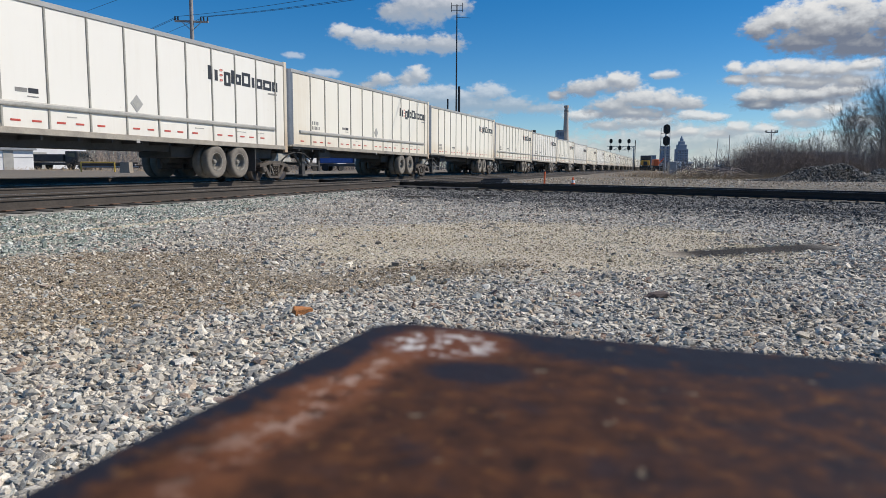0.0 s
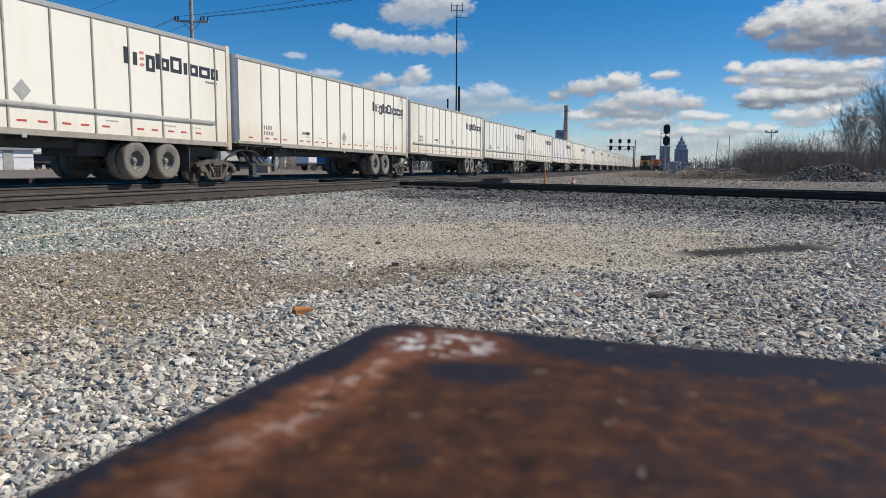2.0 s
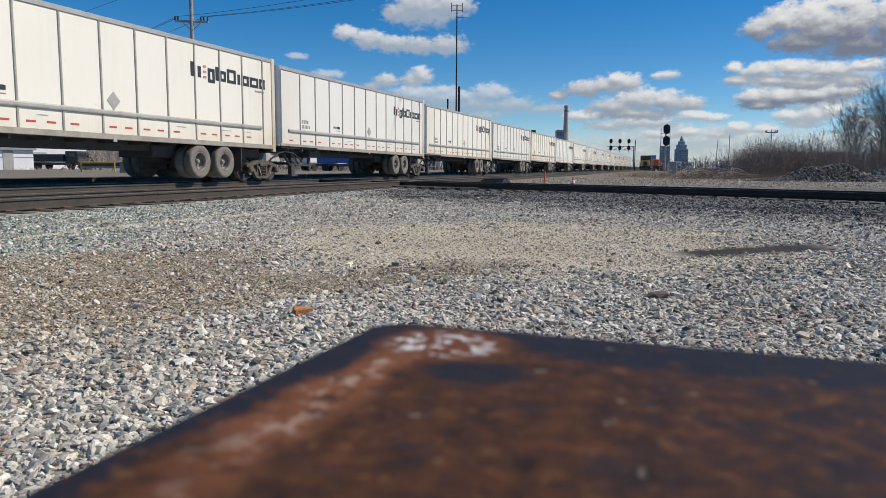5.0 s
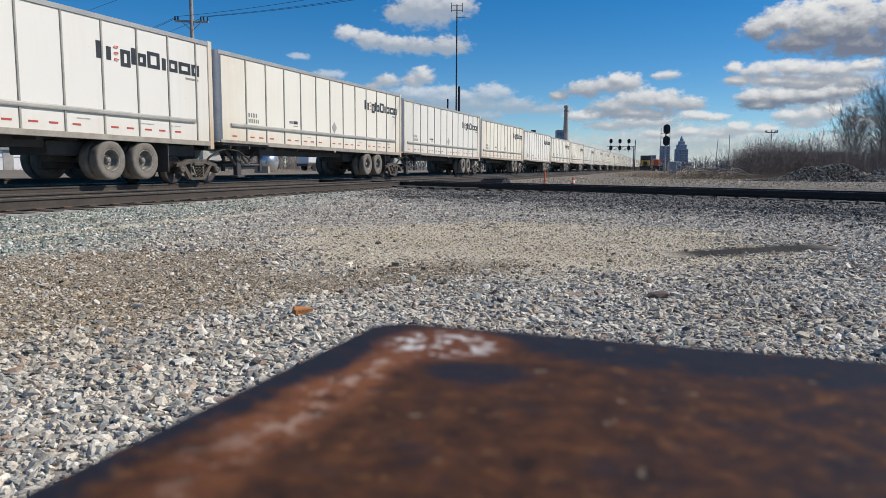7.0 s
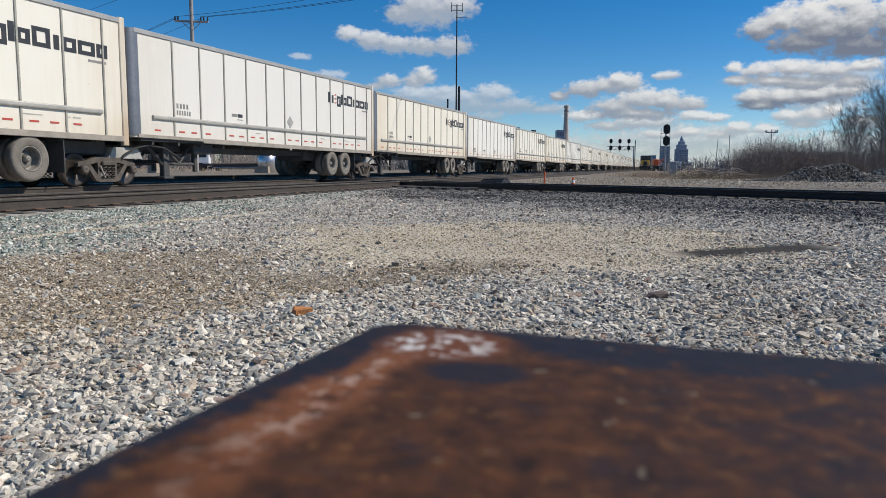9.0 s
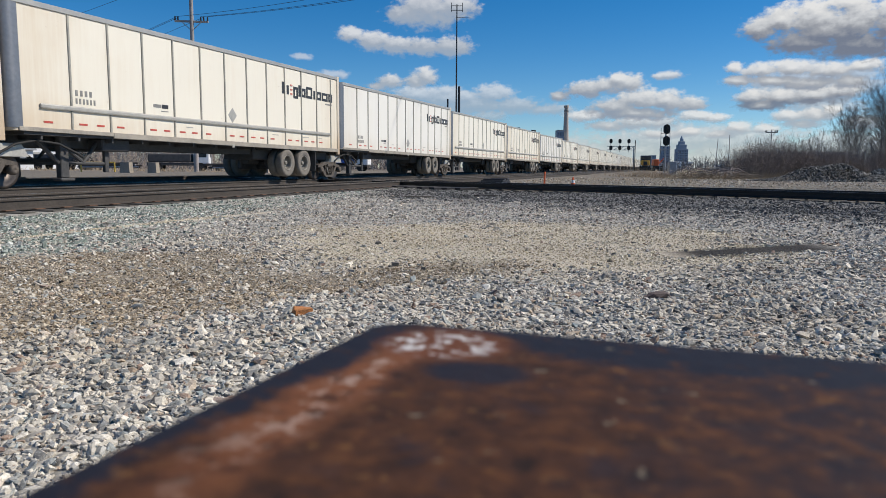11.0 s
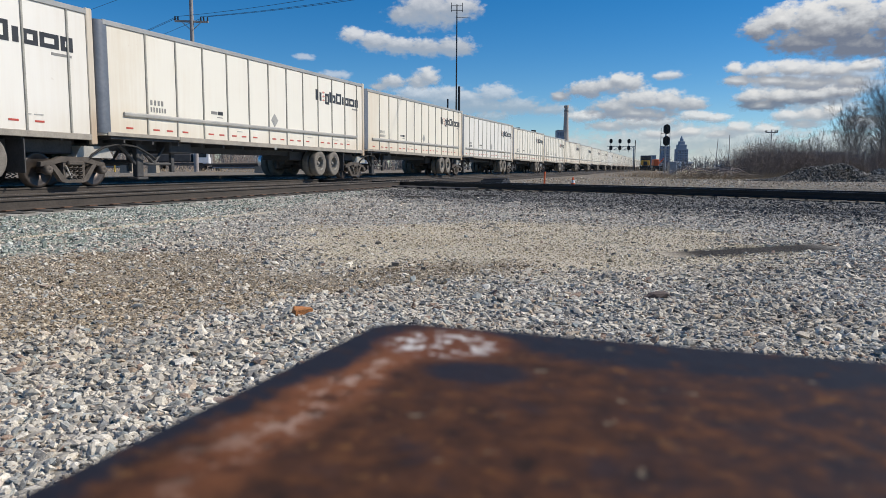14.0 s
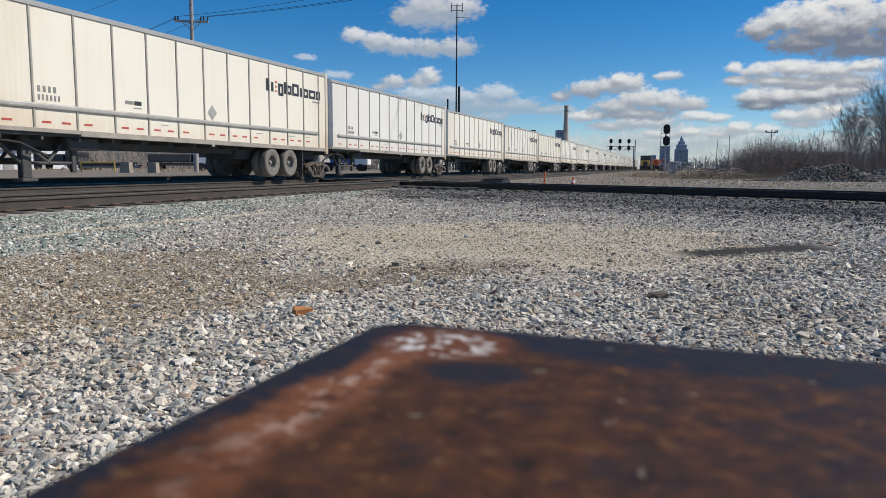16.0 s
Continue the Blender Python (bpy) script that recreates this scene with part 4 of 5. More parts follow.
def bogie(name):
    bg = empty(name, pose(0, 0, 0), "brown cast-steel rail bogie with four wheels on the rails", "rail bogie", "bogies of the train")
    wheel_r = 0.42
    zc = RAIL_TOP + wheel_r
    for ax in (-0.86, 0.86):
        bm = bmesh.new()
        prof = [(0.10, -0.07), (0.30, -0.03), (0.36, -0.06), (wheel_r, -0.065), (wheel_r, 0.05), (wheel_r + 0.028, 0.062), (wheel_r + 0.028, 0.085), (0.36, 0.075), (0.30, 0.03), (0.10, 0.08)]
        for sy in (-0.7525, 0.7525):
            w = lathe([(r, o if sy < 0 else -o) for r, o in prof], n=32)
            me = bpy.data.meshes.new("tmp")
            w.to_mesh(me)
            w.free()
            start = len(bm.verts)
            bm.from_mesh(me)
            bm.verts.ensure_lookup_table()
            for v in bm.verts[start:]:
                v.co.y += sy
            bpy.data.meshes.remove(me)
        tube(bm, (0, -1.05, 0), (0, 1.05, 0), 0.08, n=12)
        wh = part("wheelset", bm, M_TREAD, bg, "worn steel wheelset")
        wh.matrix_basis = pose(ax, 0, zc)
    for sy in (-1.0, 1.0):
        bm = bmesh.new()
        shapes = [[(-1.02, 0.70), (-1.0, 0.80), (-0.66, 0.86), (-0.42, 0.94), (0.42, 0.94), (0.66, 0.86), (1.0, 0.80), (1.02, 0.70), (0.66, 0.74), (0.40, 0.80), (-0.40, 0.80), (-0.66, 0.74)],
                  [(-0.74, 0.76), (-0.60, 0.76), (-0.28, 0.40), (-0.28, 0.30), (-0.42, 0.34)], [(0.60, 0.76), (0.74, 0.76), (0.42, 0.34), (0.28, 0.30), (0.28, 0.40)],
                  [(-0.30, 0.30), (-0.30, 0.39), (0.30, 0.39), (0.30, 0.30)], [(-0.34, 0.34), (-0.34, 0.84), (-0.26, 0.84), (-0.26, 0.34)], [(0.26, 0.34), (0.26, 0.84), (0.34, 0.84), (0.34, 0.34)]]
        for k, sh in enumerate(shapes):
            q = prism(sh, sy - 0.06 + 0.003 * k, sy + 0.06 - 0.003 * k)
            me = bpy.data.meshes.new("tmp")
            q.to_mesh(me)
            q.free()
            bm.from_mesh(me)
            bpy.data.meshes.remove(me)
        fr = part("side_frame", bm, M_CAST, bg)
        side = -1 if sy < 0 else 1
        for k in range(3):
            x = -0.16 + 0.16 * k
            turns = [(x + 0.06 * math.cos(a), sy + side * 0.075 + 0.05 * math.sin(a), 0.40 + 0.016 * a) for a in [i * 0.9 for i in range(24)]]
            part("coil_spring", sweep(turns, 0.016, 5), M_CAST, fr)
        part("bolster_end", boxm(-0.24, 0.24, *sorted((sy + side * 0.02, sy + side * 0.13)), 0.73, 0.84, 0.02), M_CAST, fr)
        part("brake_rod", tubem((-0.30, sy + side * 0.09, 0.72), (-0.15, sy + side * 0.09, 0.42), 0.022), M_BELT, fr)
        for ax in (-0.86, 0.86):
            part("axle_box", lathe([(0.001, -0.10), (0.09, -0.10), (0.115, -0.06), (0.115, 0.06), (0.001, 0.06)], n=14), M_CAST, fr).matrix_basis = pose(ax, sy + side * 0.08, zc, 0, 0, 0 if side < 0 else 180)
    part("bolster", boxm(-0.22, 0.22, -0.95, 0.95, 0.62, 0.90, 0.03), M_CAST, bg)
    part("adapter_frame", prism([(0.15, 0.92), (1.45, 0.92), (1.25, 1.22), (0.35, 1.22)], -0.95, 0.95), M_BELT, bg, "grey steel coupling frame")
    return bg


TRAILERS, BOGIES = [], []
FIRST, LAST = -2, 27


def build_train():
    kinds = {}
    for key, paint, belt, label in (("w", M_WHITE, True, "clean white ribbed highway trailer riding on rails, grey rub rail"),
                                    ("n", M_WHITE, False, "clean white ribbed highway trailer riding on rails, without rub rail"),
                                    ("i", M_IVORY, True, "yellowed white ribbed highway trailer riding on rails"),
                                    ("m", M_IVORY, False, "yellowed white ribbed highway trailer riding on rails, without rub rail"),
                                    ("s", M_STAINED, True, "cream rust-stained ribbed highway trailer riding on rails")):
        kinds[key] = (trailer("trailer", paint, belt, label), [])
    b0 = bogie("rail_bogie")
    order = {-2: "i", -1: "w", 0: "i", 1: "m", 2: "i", 3: "w", 4: "i", 5: "w", 6: "s", 7: "n", 8: "i", 9: "s", 10: "w", 11: "i", 12: "i", 13: "s"}
    used = set()
    rng = random.Random(4)
    for n in range(FIRST, LAST):
        k = order.get(n, rng.choice("wiiss"))
        s = GAP0 + 0.15 + PITCH_T * n
        src = kinds[k][0]
        ob = src if k not in used else copy_thing(src, on_track(s, MAIN))
        used.add(k)
        ob.matrix_basis = on_track(s, MAIN)
        TRAILERS.append((ob, s))
        sb = s + PITCH_T - 0.78
        bo = b0 if n == FIRST else copy_thing(b0, on_track(sb, MAIN))
        bo.matrix_basis = on_track(sb, MAIN)
        BOGIES.append((bo, sb))


build_train()


# ---------- wood, brush and grass ----------
def rods(name, seg, material, parent=None):
    """Thin three-sided tapered rods in one mesh; seg: rows of start, end and the two radii."""
    seg = np.asarray(seg, dtype=float)
    a, b, r0, r1 = seg[:, 0:3], seg[:, 3:6], seg[:, 6], seg[:, 7]
    d = b - a
    d /= np.linalg.norm(d, axis=1, keepdims=True) + 1e-9
    u = np.cross(d, np.array([0.31, 0.77, 0.21]))
    u /= np.linalg.norm(u, axis=1, keepdims=True) + 1e-9
    w = np.cross(d, u)
    ring = []
    for c, r in ((a, r0), (b, r1)):
        for k in range(3):
            t = 2 * math.pi * k / 3
            ring.append(c + (u * math.cos(t) + w * math.sin(t)) * r[:, None])
    v = np.stack(ring, 1)
    f = np.array([[0, 1, 4, 3], [1, 2, 5, 4], [2, 0, 3, 5]])
    faces = (f[None] + (np.arange(len(seg)) * 6)[:, None, None]).reshape(-1, 4)
    return mesh_np(name, v.reshape(-1, 3), faces, material, parent)


def grow(seg, rng, p, d, length, r, depth, spread, up):
    """One bare limb and its branches."""
    p, d = np.array(p, float), np.array(d, float)
    n = 3
    for i in range(n):
        d = d + rng.normal(0, 0.12, 3) + np.array([0, 0, up])
        d /= np.linalg.norm(d)
        q = p + d * length / n
        r2 = max(r * 0.86, 0.004)
        seg.append((*p, *q, r, r2))
        p, r = q, r2
        if depth > 0:
            for _ in range(1 + (rng.random() < 0.6)):
                e = d + rng.normal(0, spread, 3)
                e /= np.linalg.norm(e)
                grow(seg, rng, p, e, length * rng.uniform(0.5, 0.75), r * 0.6, depth - 1, spread, up)


def bare_tree(x, y, h, seed, label, depth=4, spread=0.55, thick=None):
    rng = np.random.default_rng(seed)
    trunk, crown = [], []
    tr = empty("bare_tree", pose(x, y, -0.05), label, "tree", "bare trees")
    r = thick or h * 0.016
    p = np.zeros(3)
    d = np.array([0, 0, 1.0])
    n = 7
    for i in range(n):
        d = d + rng.normal(0, 0.06, 3)
        d /= np.linalg.norm(d)
        q = p + d * h * 0.8 / n
        trunk.append((*p, *q, r, r * 0.84))
        p, r = q, r * 0.84
        if i > 0:
            for _ in range(4):
                e = d * 0.7 + rng.normal(0, spread, 3)
                e[2] = abs(e[2]) * 0.8 + 0.25
                e /= np.linalg.norm(e)
                grow(crown, rng, p, e, h * rng.uniform(0.18, 0.34), r * 0.42, depth - 1, spread * 0.8, 0.06)
    rods("trunk", trunk, M_TWIG, tr)
    rods("crown", crown, M_TWIG, tr)
    return tr


def brush(name, label, material, spots, n, h0, h1, seed, lean=0.35, thin=0.008, kids=5):
    """A thicket of thin bare stems."""
    rng = np.random.default_rng(seed)
    seg = []
    for _ in range(n):
        cx, cy, rx, ry, hh = spots[rng.integers(len(spots))]
        x, y = cx + rng.normal(0, rx), cy + rng.normal(0, ry)
        h = hh * rng.uniform(h0, h1)
        p = np.array([x, y, -0.05])
        d = np.array([rng.normal(0, lean), rng.normal(0, lean), 1.0])
        for i in range(3):
            d = d + rng.normal(0, 0.15, 3)
            d /= np.linalg.norm(d)
            q = p + d * h / 3
            w = thin * (1 - 0.28 * i)
            seg.append((*p, *q, w, w * 0.75))
            if i > 0 or rng.random() < 0.4:
                for _k in range(kids if i else 1):
                    e = d + rng.normal(0, 0.6, 3)
                    e /= np.linalg.norm(e)
                    o = p + (q - p) * rng.random()
                    seg.append((*o, *(o + e * h * rng.uniform(0.12, 0.3)), w * 0.6, w * 0.35))
            p = q
    ob = rods(name, seg, material)
    return tagged(ob, label, "brush", kind="stuff")


brush("thicket", "brown leafless thicket of thin stems beyond the tracks", M_BRUSH, [(26.6, 62, 0.9, 1.8, 2.7), (28.6, 63, 1.1, 2.0, 3.3), (30.4, 63, 1.2, 2.0, 3.1), (33.0, 64, 2.0, 2.0, 2.7), (37.5, 66, 2.8, 2.0, 2.4), (42, 66, 3.0, 2.0, 3.6), (46, 67, 3.0, 2.0, 3.2), (41.5, 68, 4.0, 2.0, 3.2)],
      5200, 0.45, 1.05, 3, 0.20, 0.0105, 6)
brush("saplings", "thin bare saplings rising out of brown brush", M_TWIG, [(31.5, 66, 1.6, 1.2, 4.3), (36.0, 67, 2.0, 1.5, 4.6), (40, 67, 2.0, 1.5, 4.6)], 30, 0.6, 0.95, 8, 0.12, 0.016, 9)
brush("dry_grass", "tufts of dry straw-coloured grass on the dirt", M_GRASS, [(19.5, 55, 1.6, 2.6, 0.75), (22.5, 54, 2.4, 2.4, 0.7), (27, 56, 3.0, 2.2, 0.8), (31, 57, 2.5, 1.5, 0.9), (18.0, 62, 1.5, 5, 0.9), (24, 50, 3.0, 3.0, 0.35), (34, 52, 4, 3, 0.4)],
      3800, 0.3, 1.0, 11, 0.4, 0.011, 1)
brush("dry_grass", "dry brown grass and weeds along the yard behind the train", M_GRASS, [(-16, 58, 3.5, 2.0, 0.7), (-24, 62, 4.0, 2.0, 0.8), (-33, 66, 4.5, 2.0, 0.8), (-43, 72, 4.0, 2.0, 0.7)],
      1500, 0.3, 1.0, 12, 0.4, 0.016, 1)
brush("thicket", "low brown leafless scrub behind the yard", M_BRUSH, [(-14, 98, 5.0, 2.0, 3.2), (-30, 100, 6.0, 2.0, 3.6), (-48, 104, 6.0, 2.0, 3.8), (-64, 108, 5.0, 2.0, 3.6)],
      900, 0.5, 1.1, 13, 0.22, 0.030, 5)
bare_tree(42.6, 70, 7.4, 21, "tall bare tree with a dense twiggy crown above brush", 4, 0.5)
bare_tree(39.6, 69, 5.6, 22, "slender bare tree leaning out of brush", 4, 0.5)
bare_tree(45.0, 72, 8.2, 23, "tall bare tree with a dense twiggy crown above brush", 4, 0.55)
bare_tree(42.0, 75, 6.2, 24, "bare tree with a fine twiggy crown", 4, 0.5)
bare_tree(37.2, 71, 4.2, 25, "small bare tree beside a dirt bank", 3, 0.6)
bare_tree(46.5, 68, 7.4, 26, "bare tree with a fine twiggy crown", 4, 0.5)
bare_tree(45.4, 74, 7.9, 27, "tall bare tree with a dense twiggy crown above brush", 4, 0.55)
bare_tree(43.0, 71, 6.8, 28, "bare tree with a fine twiggy crown", 4, 0.6)
bare_tree(48.5, 74, 8.6, 29, "tall bare tree with a dense twiggy crown above brush", 4, 0.55)


def far_wood(name, x0, x1, y0, y1, n, h, seed, label):
    rng = np.random.default_rng(seed)
    seg = []
    for _ in range(n):
        f = rng.random()
        x, y = x0 + (x1 - x0) * f + rng.normal(0, 1.5), y0 + (y1 - y0) * f + rng.normal(0, 5)
        hh = h * rng.uniform(0.45, 1.0)
        p, d = np.array([x, y, 0.0]), np.array([0, 0, 1.0])
        for i in range(4):
            d = d + rng.normal(0, 0.14, 3)
            d /= np.linalg.norm(d)
            q = p + d * hh / 4
            seg.append((*p, *q, 0.10 - 0.02 * i, 0.08 - 0.02 * i))
            for _k in range(4):
                e = d + rng.normal(0, 0.7, 3)
                e /= np.linalg.norm(e)
                o = p + (q - p) * rng.random()
                seg.append((*o, *(o + e * hh * rng.uniform(0.1, 0.28)), 0.05, 0.025))
            p = q
    ob = rods(name, seg, M_HAZETREE)
    tagged(ob, label, "wood", kind="stuff")


far_wood("far_woods", -95, -2, 128, 150, 800, 8.0, 5, "grey leafless wood far behind the tracks")
far_wood("far_woods", -90, 0, 122, 140, 550, 4.2, 15, "low grey leafless scrub far behind the tracks")
far_wood("far_woods", 135, 240, 380, 330, 420, 8.0, 6, "grey leafless wood on the horizon")
far_wood("far_woods", -2, 55, 215, 300, 200, 8.0, 7, "grey leafless wood behind the train")


far_wood("far_woods", 70, 104, 240, 250, 170, 4.6, 8, "low grey scrub in front of the far buildings")


# ---------- ballast heap ----------
def heap(name, x, y, rx, ry, h, n, seed, material, label):
    rng = np.random.default_rng(seed)
    a, r = rng.uniform(0, 2 * np.pi, n), np.sqrt(rng.random(n))
    px, py = np.cos(a) * r * rx, np.sin(a) * r * ry
    z = h * (0.5 + 0.5 * np.cos(np.pi * r)) * (1 + 0.18 * np.sin(px * 0.9 + seed) + 0.12 * np.sin(px * 2.3))
    pos = np.stack([x + px, y + py, np.maximum(z - 0.03, 0.0)], -1)
    return stones(name, pos, rng.uniform(0.035, 0.085, n), material, label, rng, 0.8, "block")


heap("ballast_heap", 25.0, 46.5, 5.6, 2.6, 0.92, 4600, 2, M_HEAP, "long heap of dark crushed stone beside the dirt")
heap("ballast_heap", 30.5, 47.5, 5.0, 2.4, 0.85, 3000, 3, M_HEAP, "low heap of dark crushed stone beside the dirt")
heap("dirt_heap", 19.6, 57.0, 2.2, 1.5, 0.8, 900, 4, M_FINES, "low heap of brown rubble and dead stalks")


def scrap_branches():
    rng = np.random.default_rng(9)
    seg = []
    for _ in range(150):
        p = np.array([20.2 + rng.normal(0, 1.3), 56 + rng.normal(0, 0.8), rng.uniform(0.2, 0.8)])
        d = np.array([rng.normal(0.6, 0.6), rng.normal(0, 0.5), rng.normal(0, 0.25)])
        seg.append((*p, *(p + d), 0.03, 0.015))
    tagged(rods("brush_pile", seg, M_BRUSH), "tangled pile of cut branches on the dirt", "brush", kind="stuff")


scrap_branches()


# ---------- marks beside the crossing ----------
def delineator(x, y):
    ob = empty("marker_post", pose(x, y, -0.02), "slim orange plastic marker post in gravel", "marker post")
    part("post", tubem((0, 0, 0), (0.01, 0, 0.56), 0.036, 0.034, 12), M_ORANGE, ob)
    part("cap", tubem((0.01, 0, 0.56), (0.01, 0, 0.60), 0.045, 0.04, 12), M_ORANGE, ob)


def cone(x, y):
    ob = empty("traffic_cone", pose(x, y, -0.02), "small orange traffic cone with a white band", "traffic cone")
    part("base", boxm(-0.15, 0.15, -0.15, 0.15, 0, 0.03, 0.008), M_ORANGE, ob)
    part("cone_lower", tubem((0, 0, 0.03), (0, 0, 0.18), 0.11, 0.075, 16), M_ORANGE, ob)
    part("white_band", tubem((0, 0, 0.18), (0, 0, 0.29), 0.076, 0.05, 16), M_CONEWHITE, ob, "white reflective band")
    part("cone_top", tubem((0, 0, 0.29), (0, 0, 0.40), 0.05, 0.025, 16), M_ORANGE, ob)


delineator(3.95, 28.3)
cone(5.02, 28.0)


def diamond_parts():
    """Guard rails, fillers and scrap at the crossing of the tracks."""
    for lat in (SECOND, MAIN):
        for dy in (-0.56, 0.56):
            # where the crossing's own rails meet this track
            p0 = CROSS_POSE.translation
            t = (lat - p0.dot(ASIDE)) / cd.dot(ASIDE)
            g = empty("guard_rail", CROSS_POSE @ pose(t, dy, 0), "short black guard rail inside the track crossing", "guard rail", "guard rails of the diamond")
            part("bar", boxm(-1.9, 1.9, -0.035, 0.035, 0.03, 0.196, 0.012), M_RAILDARK, g)
            for k in range(5):
                part("bolt", tubem((-1.5 + 0.75 * k, -0.06, 0.11), (-1.5 + 0.75 * k, -0.03, 0.11), 0.022, n=6), M_RAIL, g)
    rng = random.Random(3)
    for k in range(9):
        x = -2.2 + 0.62 * k
        t = empty("crossing_timber", CROSS_POSE @ pose(x - 3.2, -1.25, 0, 0, 0, rng.uniform(-4, 4)), "black timber end under the crossing", "timber", "timbers of the diamond")
        part("timber", boxm(-0.13, 0.13, -0.55, 0.4, -0.08, 0.045 + rng.uniform(0, 0.02), 0.015), M_RAILDARK, t)
    for x, y, rz in ((-0.6, 17.4, 6), (1.1, 18.4, -10)):
        t = empty("scrap_timber", pose(x, y, -0.02, 0, 0, rz), "broken dark timber offcut lying on gravel", "timber", "scrap by the crossing")
        part("timber", boxm(-0.32, 0.32, -0.06, 0.06, 0, 0.06, 0.015), M_TIE, t)
    p = on_track(32.2, 7.6).translation
    s = empty("switch_frog", pose(p.x, p.y, 0, 0, 0, 90 - TRACK_TURN), "heap of black cast crossing steel beside the rails", "rail part")
    for k in range(7):
        part("casting", boxm(-1.6 + 0.45 * k, -1.25 + 0.45 * k, -0.6 + 0.05 * k, 0.5, 0, 0.12 + 0.06 * (k % 3), 0.03), M_RAILDARK, s)


diamond_parts()


# ---------- signals ----------
def signal_head(parent, x, y, z, w, lamps=3):
    pts = []
    h = w * 0.95
    for i in range(24):
        a = 2 * math.pi * i / 24
        pts.append((x + w / 2 * math.cos(a), z + w / 2 * math.sin(a) + (h / 2 if math.sin(a) > 0 else -h / 2) * 0.46))
    head = part("signal_head", prism(pts, y - 0.04, y + 0.04), M_BLACK, parent, "black rounded backboard")
    for k in range(lamps):
        zz = z + (k - (lamps - 1) / 2) * w * 0.42
        part("hood", lathe([(w * 0.14, 0), (w * 0.16, 0), (w * 0.16, -w * 0.30), (w * 0.14, -w * 0.30)], n=14), M_BLACK, head).matrix_basis = pose(x, y - 0.05, zz)
        part("lens", tubem((x, y - 0.05, zz), (x, y - 0.07, zz), w * 0.13, n=12), M_GLASS, head)


def block_signal(x, y, h):
    sg = empty("railway_signal", pose(x, y, 0), "tall grey signal mast with two black round heads", "railway signal")
    part("mast", tubem((0, 0, 0), (0, 0, h), 0.09, 0.07, 12), M_GREYSTEEL, sg)
    part("base", boxm(-0.35, 0.35, -0.35, 0.35, 0, 0.25, 0.03), M_CONCRETE, sg)
    signal_head(sg, 0.02, -0.16, h - 0.42, 0.63)
    signal_head(sg, 0.02, -0.16, h - 1.50, 0.63)
    for sx in (-0.42, 0.42):
        part("ladder_rail", tubem((sx, 0.12, 0.3 if sx < 0 else h - 3.2), (sx, 0.12, h - 0.3), 0.028), M_GREYSTEEL, sg)
    for k in range(9):
        part("rung", tubem((-0.42, 0.12, 0.8 + 0.4 * k), (0.42 if 0.8 + 0.4 * k > h - 3.2 else -0.05, 0.12, 0.8 + 0.4 * k), 0.018), M_GREYSTEEL, sg)
    part("platform", boxm(-0.45, 0.45, -0.1, 0.4, h - 2.30, h - 2.25), M_GREYSTEEL, sg)
    part("relay_case", boxm(0.5, 1.2, 0.2, 0.8, 0, 1.4, 0.03), M_GREYSTEEL, sg)


block_signal(20.75, 68.0, 4.80)


def signal_bridge():
    sg = empty("signal_bridge", pose(0, 0, 0), "grey steel signal bridge spanning the tracks far off", "signal bridge")
    y = 220.0
    for x in (57.6,):
        part("tower_leg", boxm(x - 0.15, x + 0.15, y - 0.15, y + 0.15, 0, 7.4, 0.02), M_GREYSTEEL, sg)
    for z in (6.2, 7.3):
        part("beam", boxm(49.4, 57.8, y - 0.6, y - 0.4, z, z + 0.18), M_GREYSTEEL, sg)
    for k in range(5):
        x = 50.0 + k * 1.5
        part("lattice", tubem((x, y - 0.5, 6.3), (x + 1.5, y - 0.5, 7.35), 0.07, n=4), M_GREYSTEEL, sg)
    for x in (50.4, 53.1, 55.8):
        for z in (6.9, 8.9):
            signal_head(sg, x, y - 1.0, z, 0.95, 2)
        part("signal_mast", tubem((x, y - 0.85, 5.6), (x, y - 0.85, 9.4), 0.08), M_GREYSTEEL, sg)
    part("mast", tubem((58.0, y, 0), (58.0, y, 9.2), 0.12), M_BLACK, sg)


signal_bridge()


# ---------- poles and cables ----------
def utility_pole(x, y, h, arm_z, arm, turn, label, lean=0.0):
    ob = empty("utility_pole", pose(x, y, 0, 0, lean, turn), label, "utility pole", "utility poles")
    part("pole", tubem((0, 0, -0.3), (0, 0, h), h * 0.0125, h * 0.0085, 12), M_WOOD, ob)
    if arm:
        part("crossarm", boxm(-arm, arm, -0.09, 0.03, arm_z - 0.07, arm_z + 0.09, 0.01), M_WOOD, ob)
        for sx in (-1, 1):
            part("brace", tubem((sx * arm * 0.55, -0.05, arm_z - 0.05), (0, -0.05, arm_z - 0.75), 0.03, n=6), M_GREYSTEEL, ob)
        for k in (-0.97, -0.8, 0.55, 0.72, 0.95):
            part("insulator", tubem((arm * k, -0.03, arm_z + 0.09), (arm * k, -0.03, arm_z + 0.40), 0.07, 0.05, 8), M_BLACK, ob)
    return ob


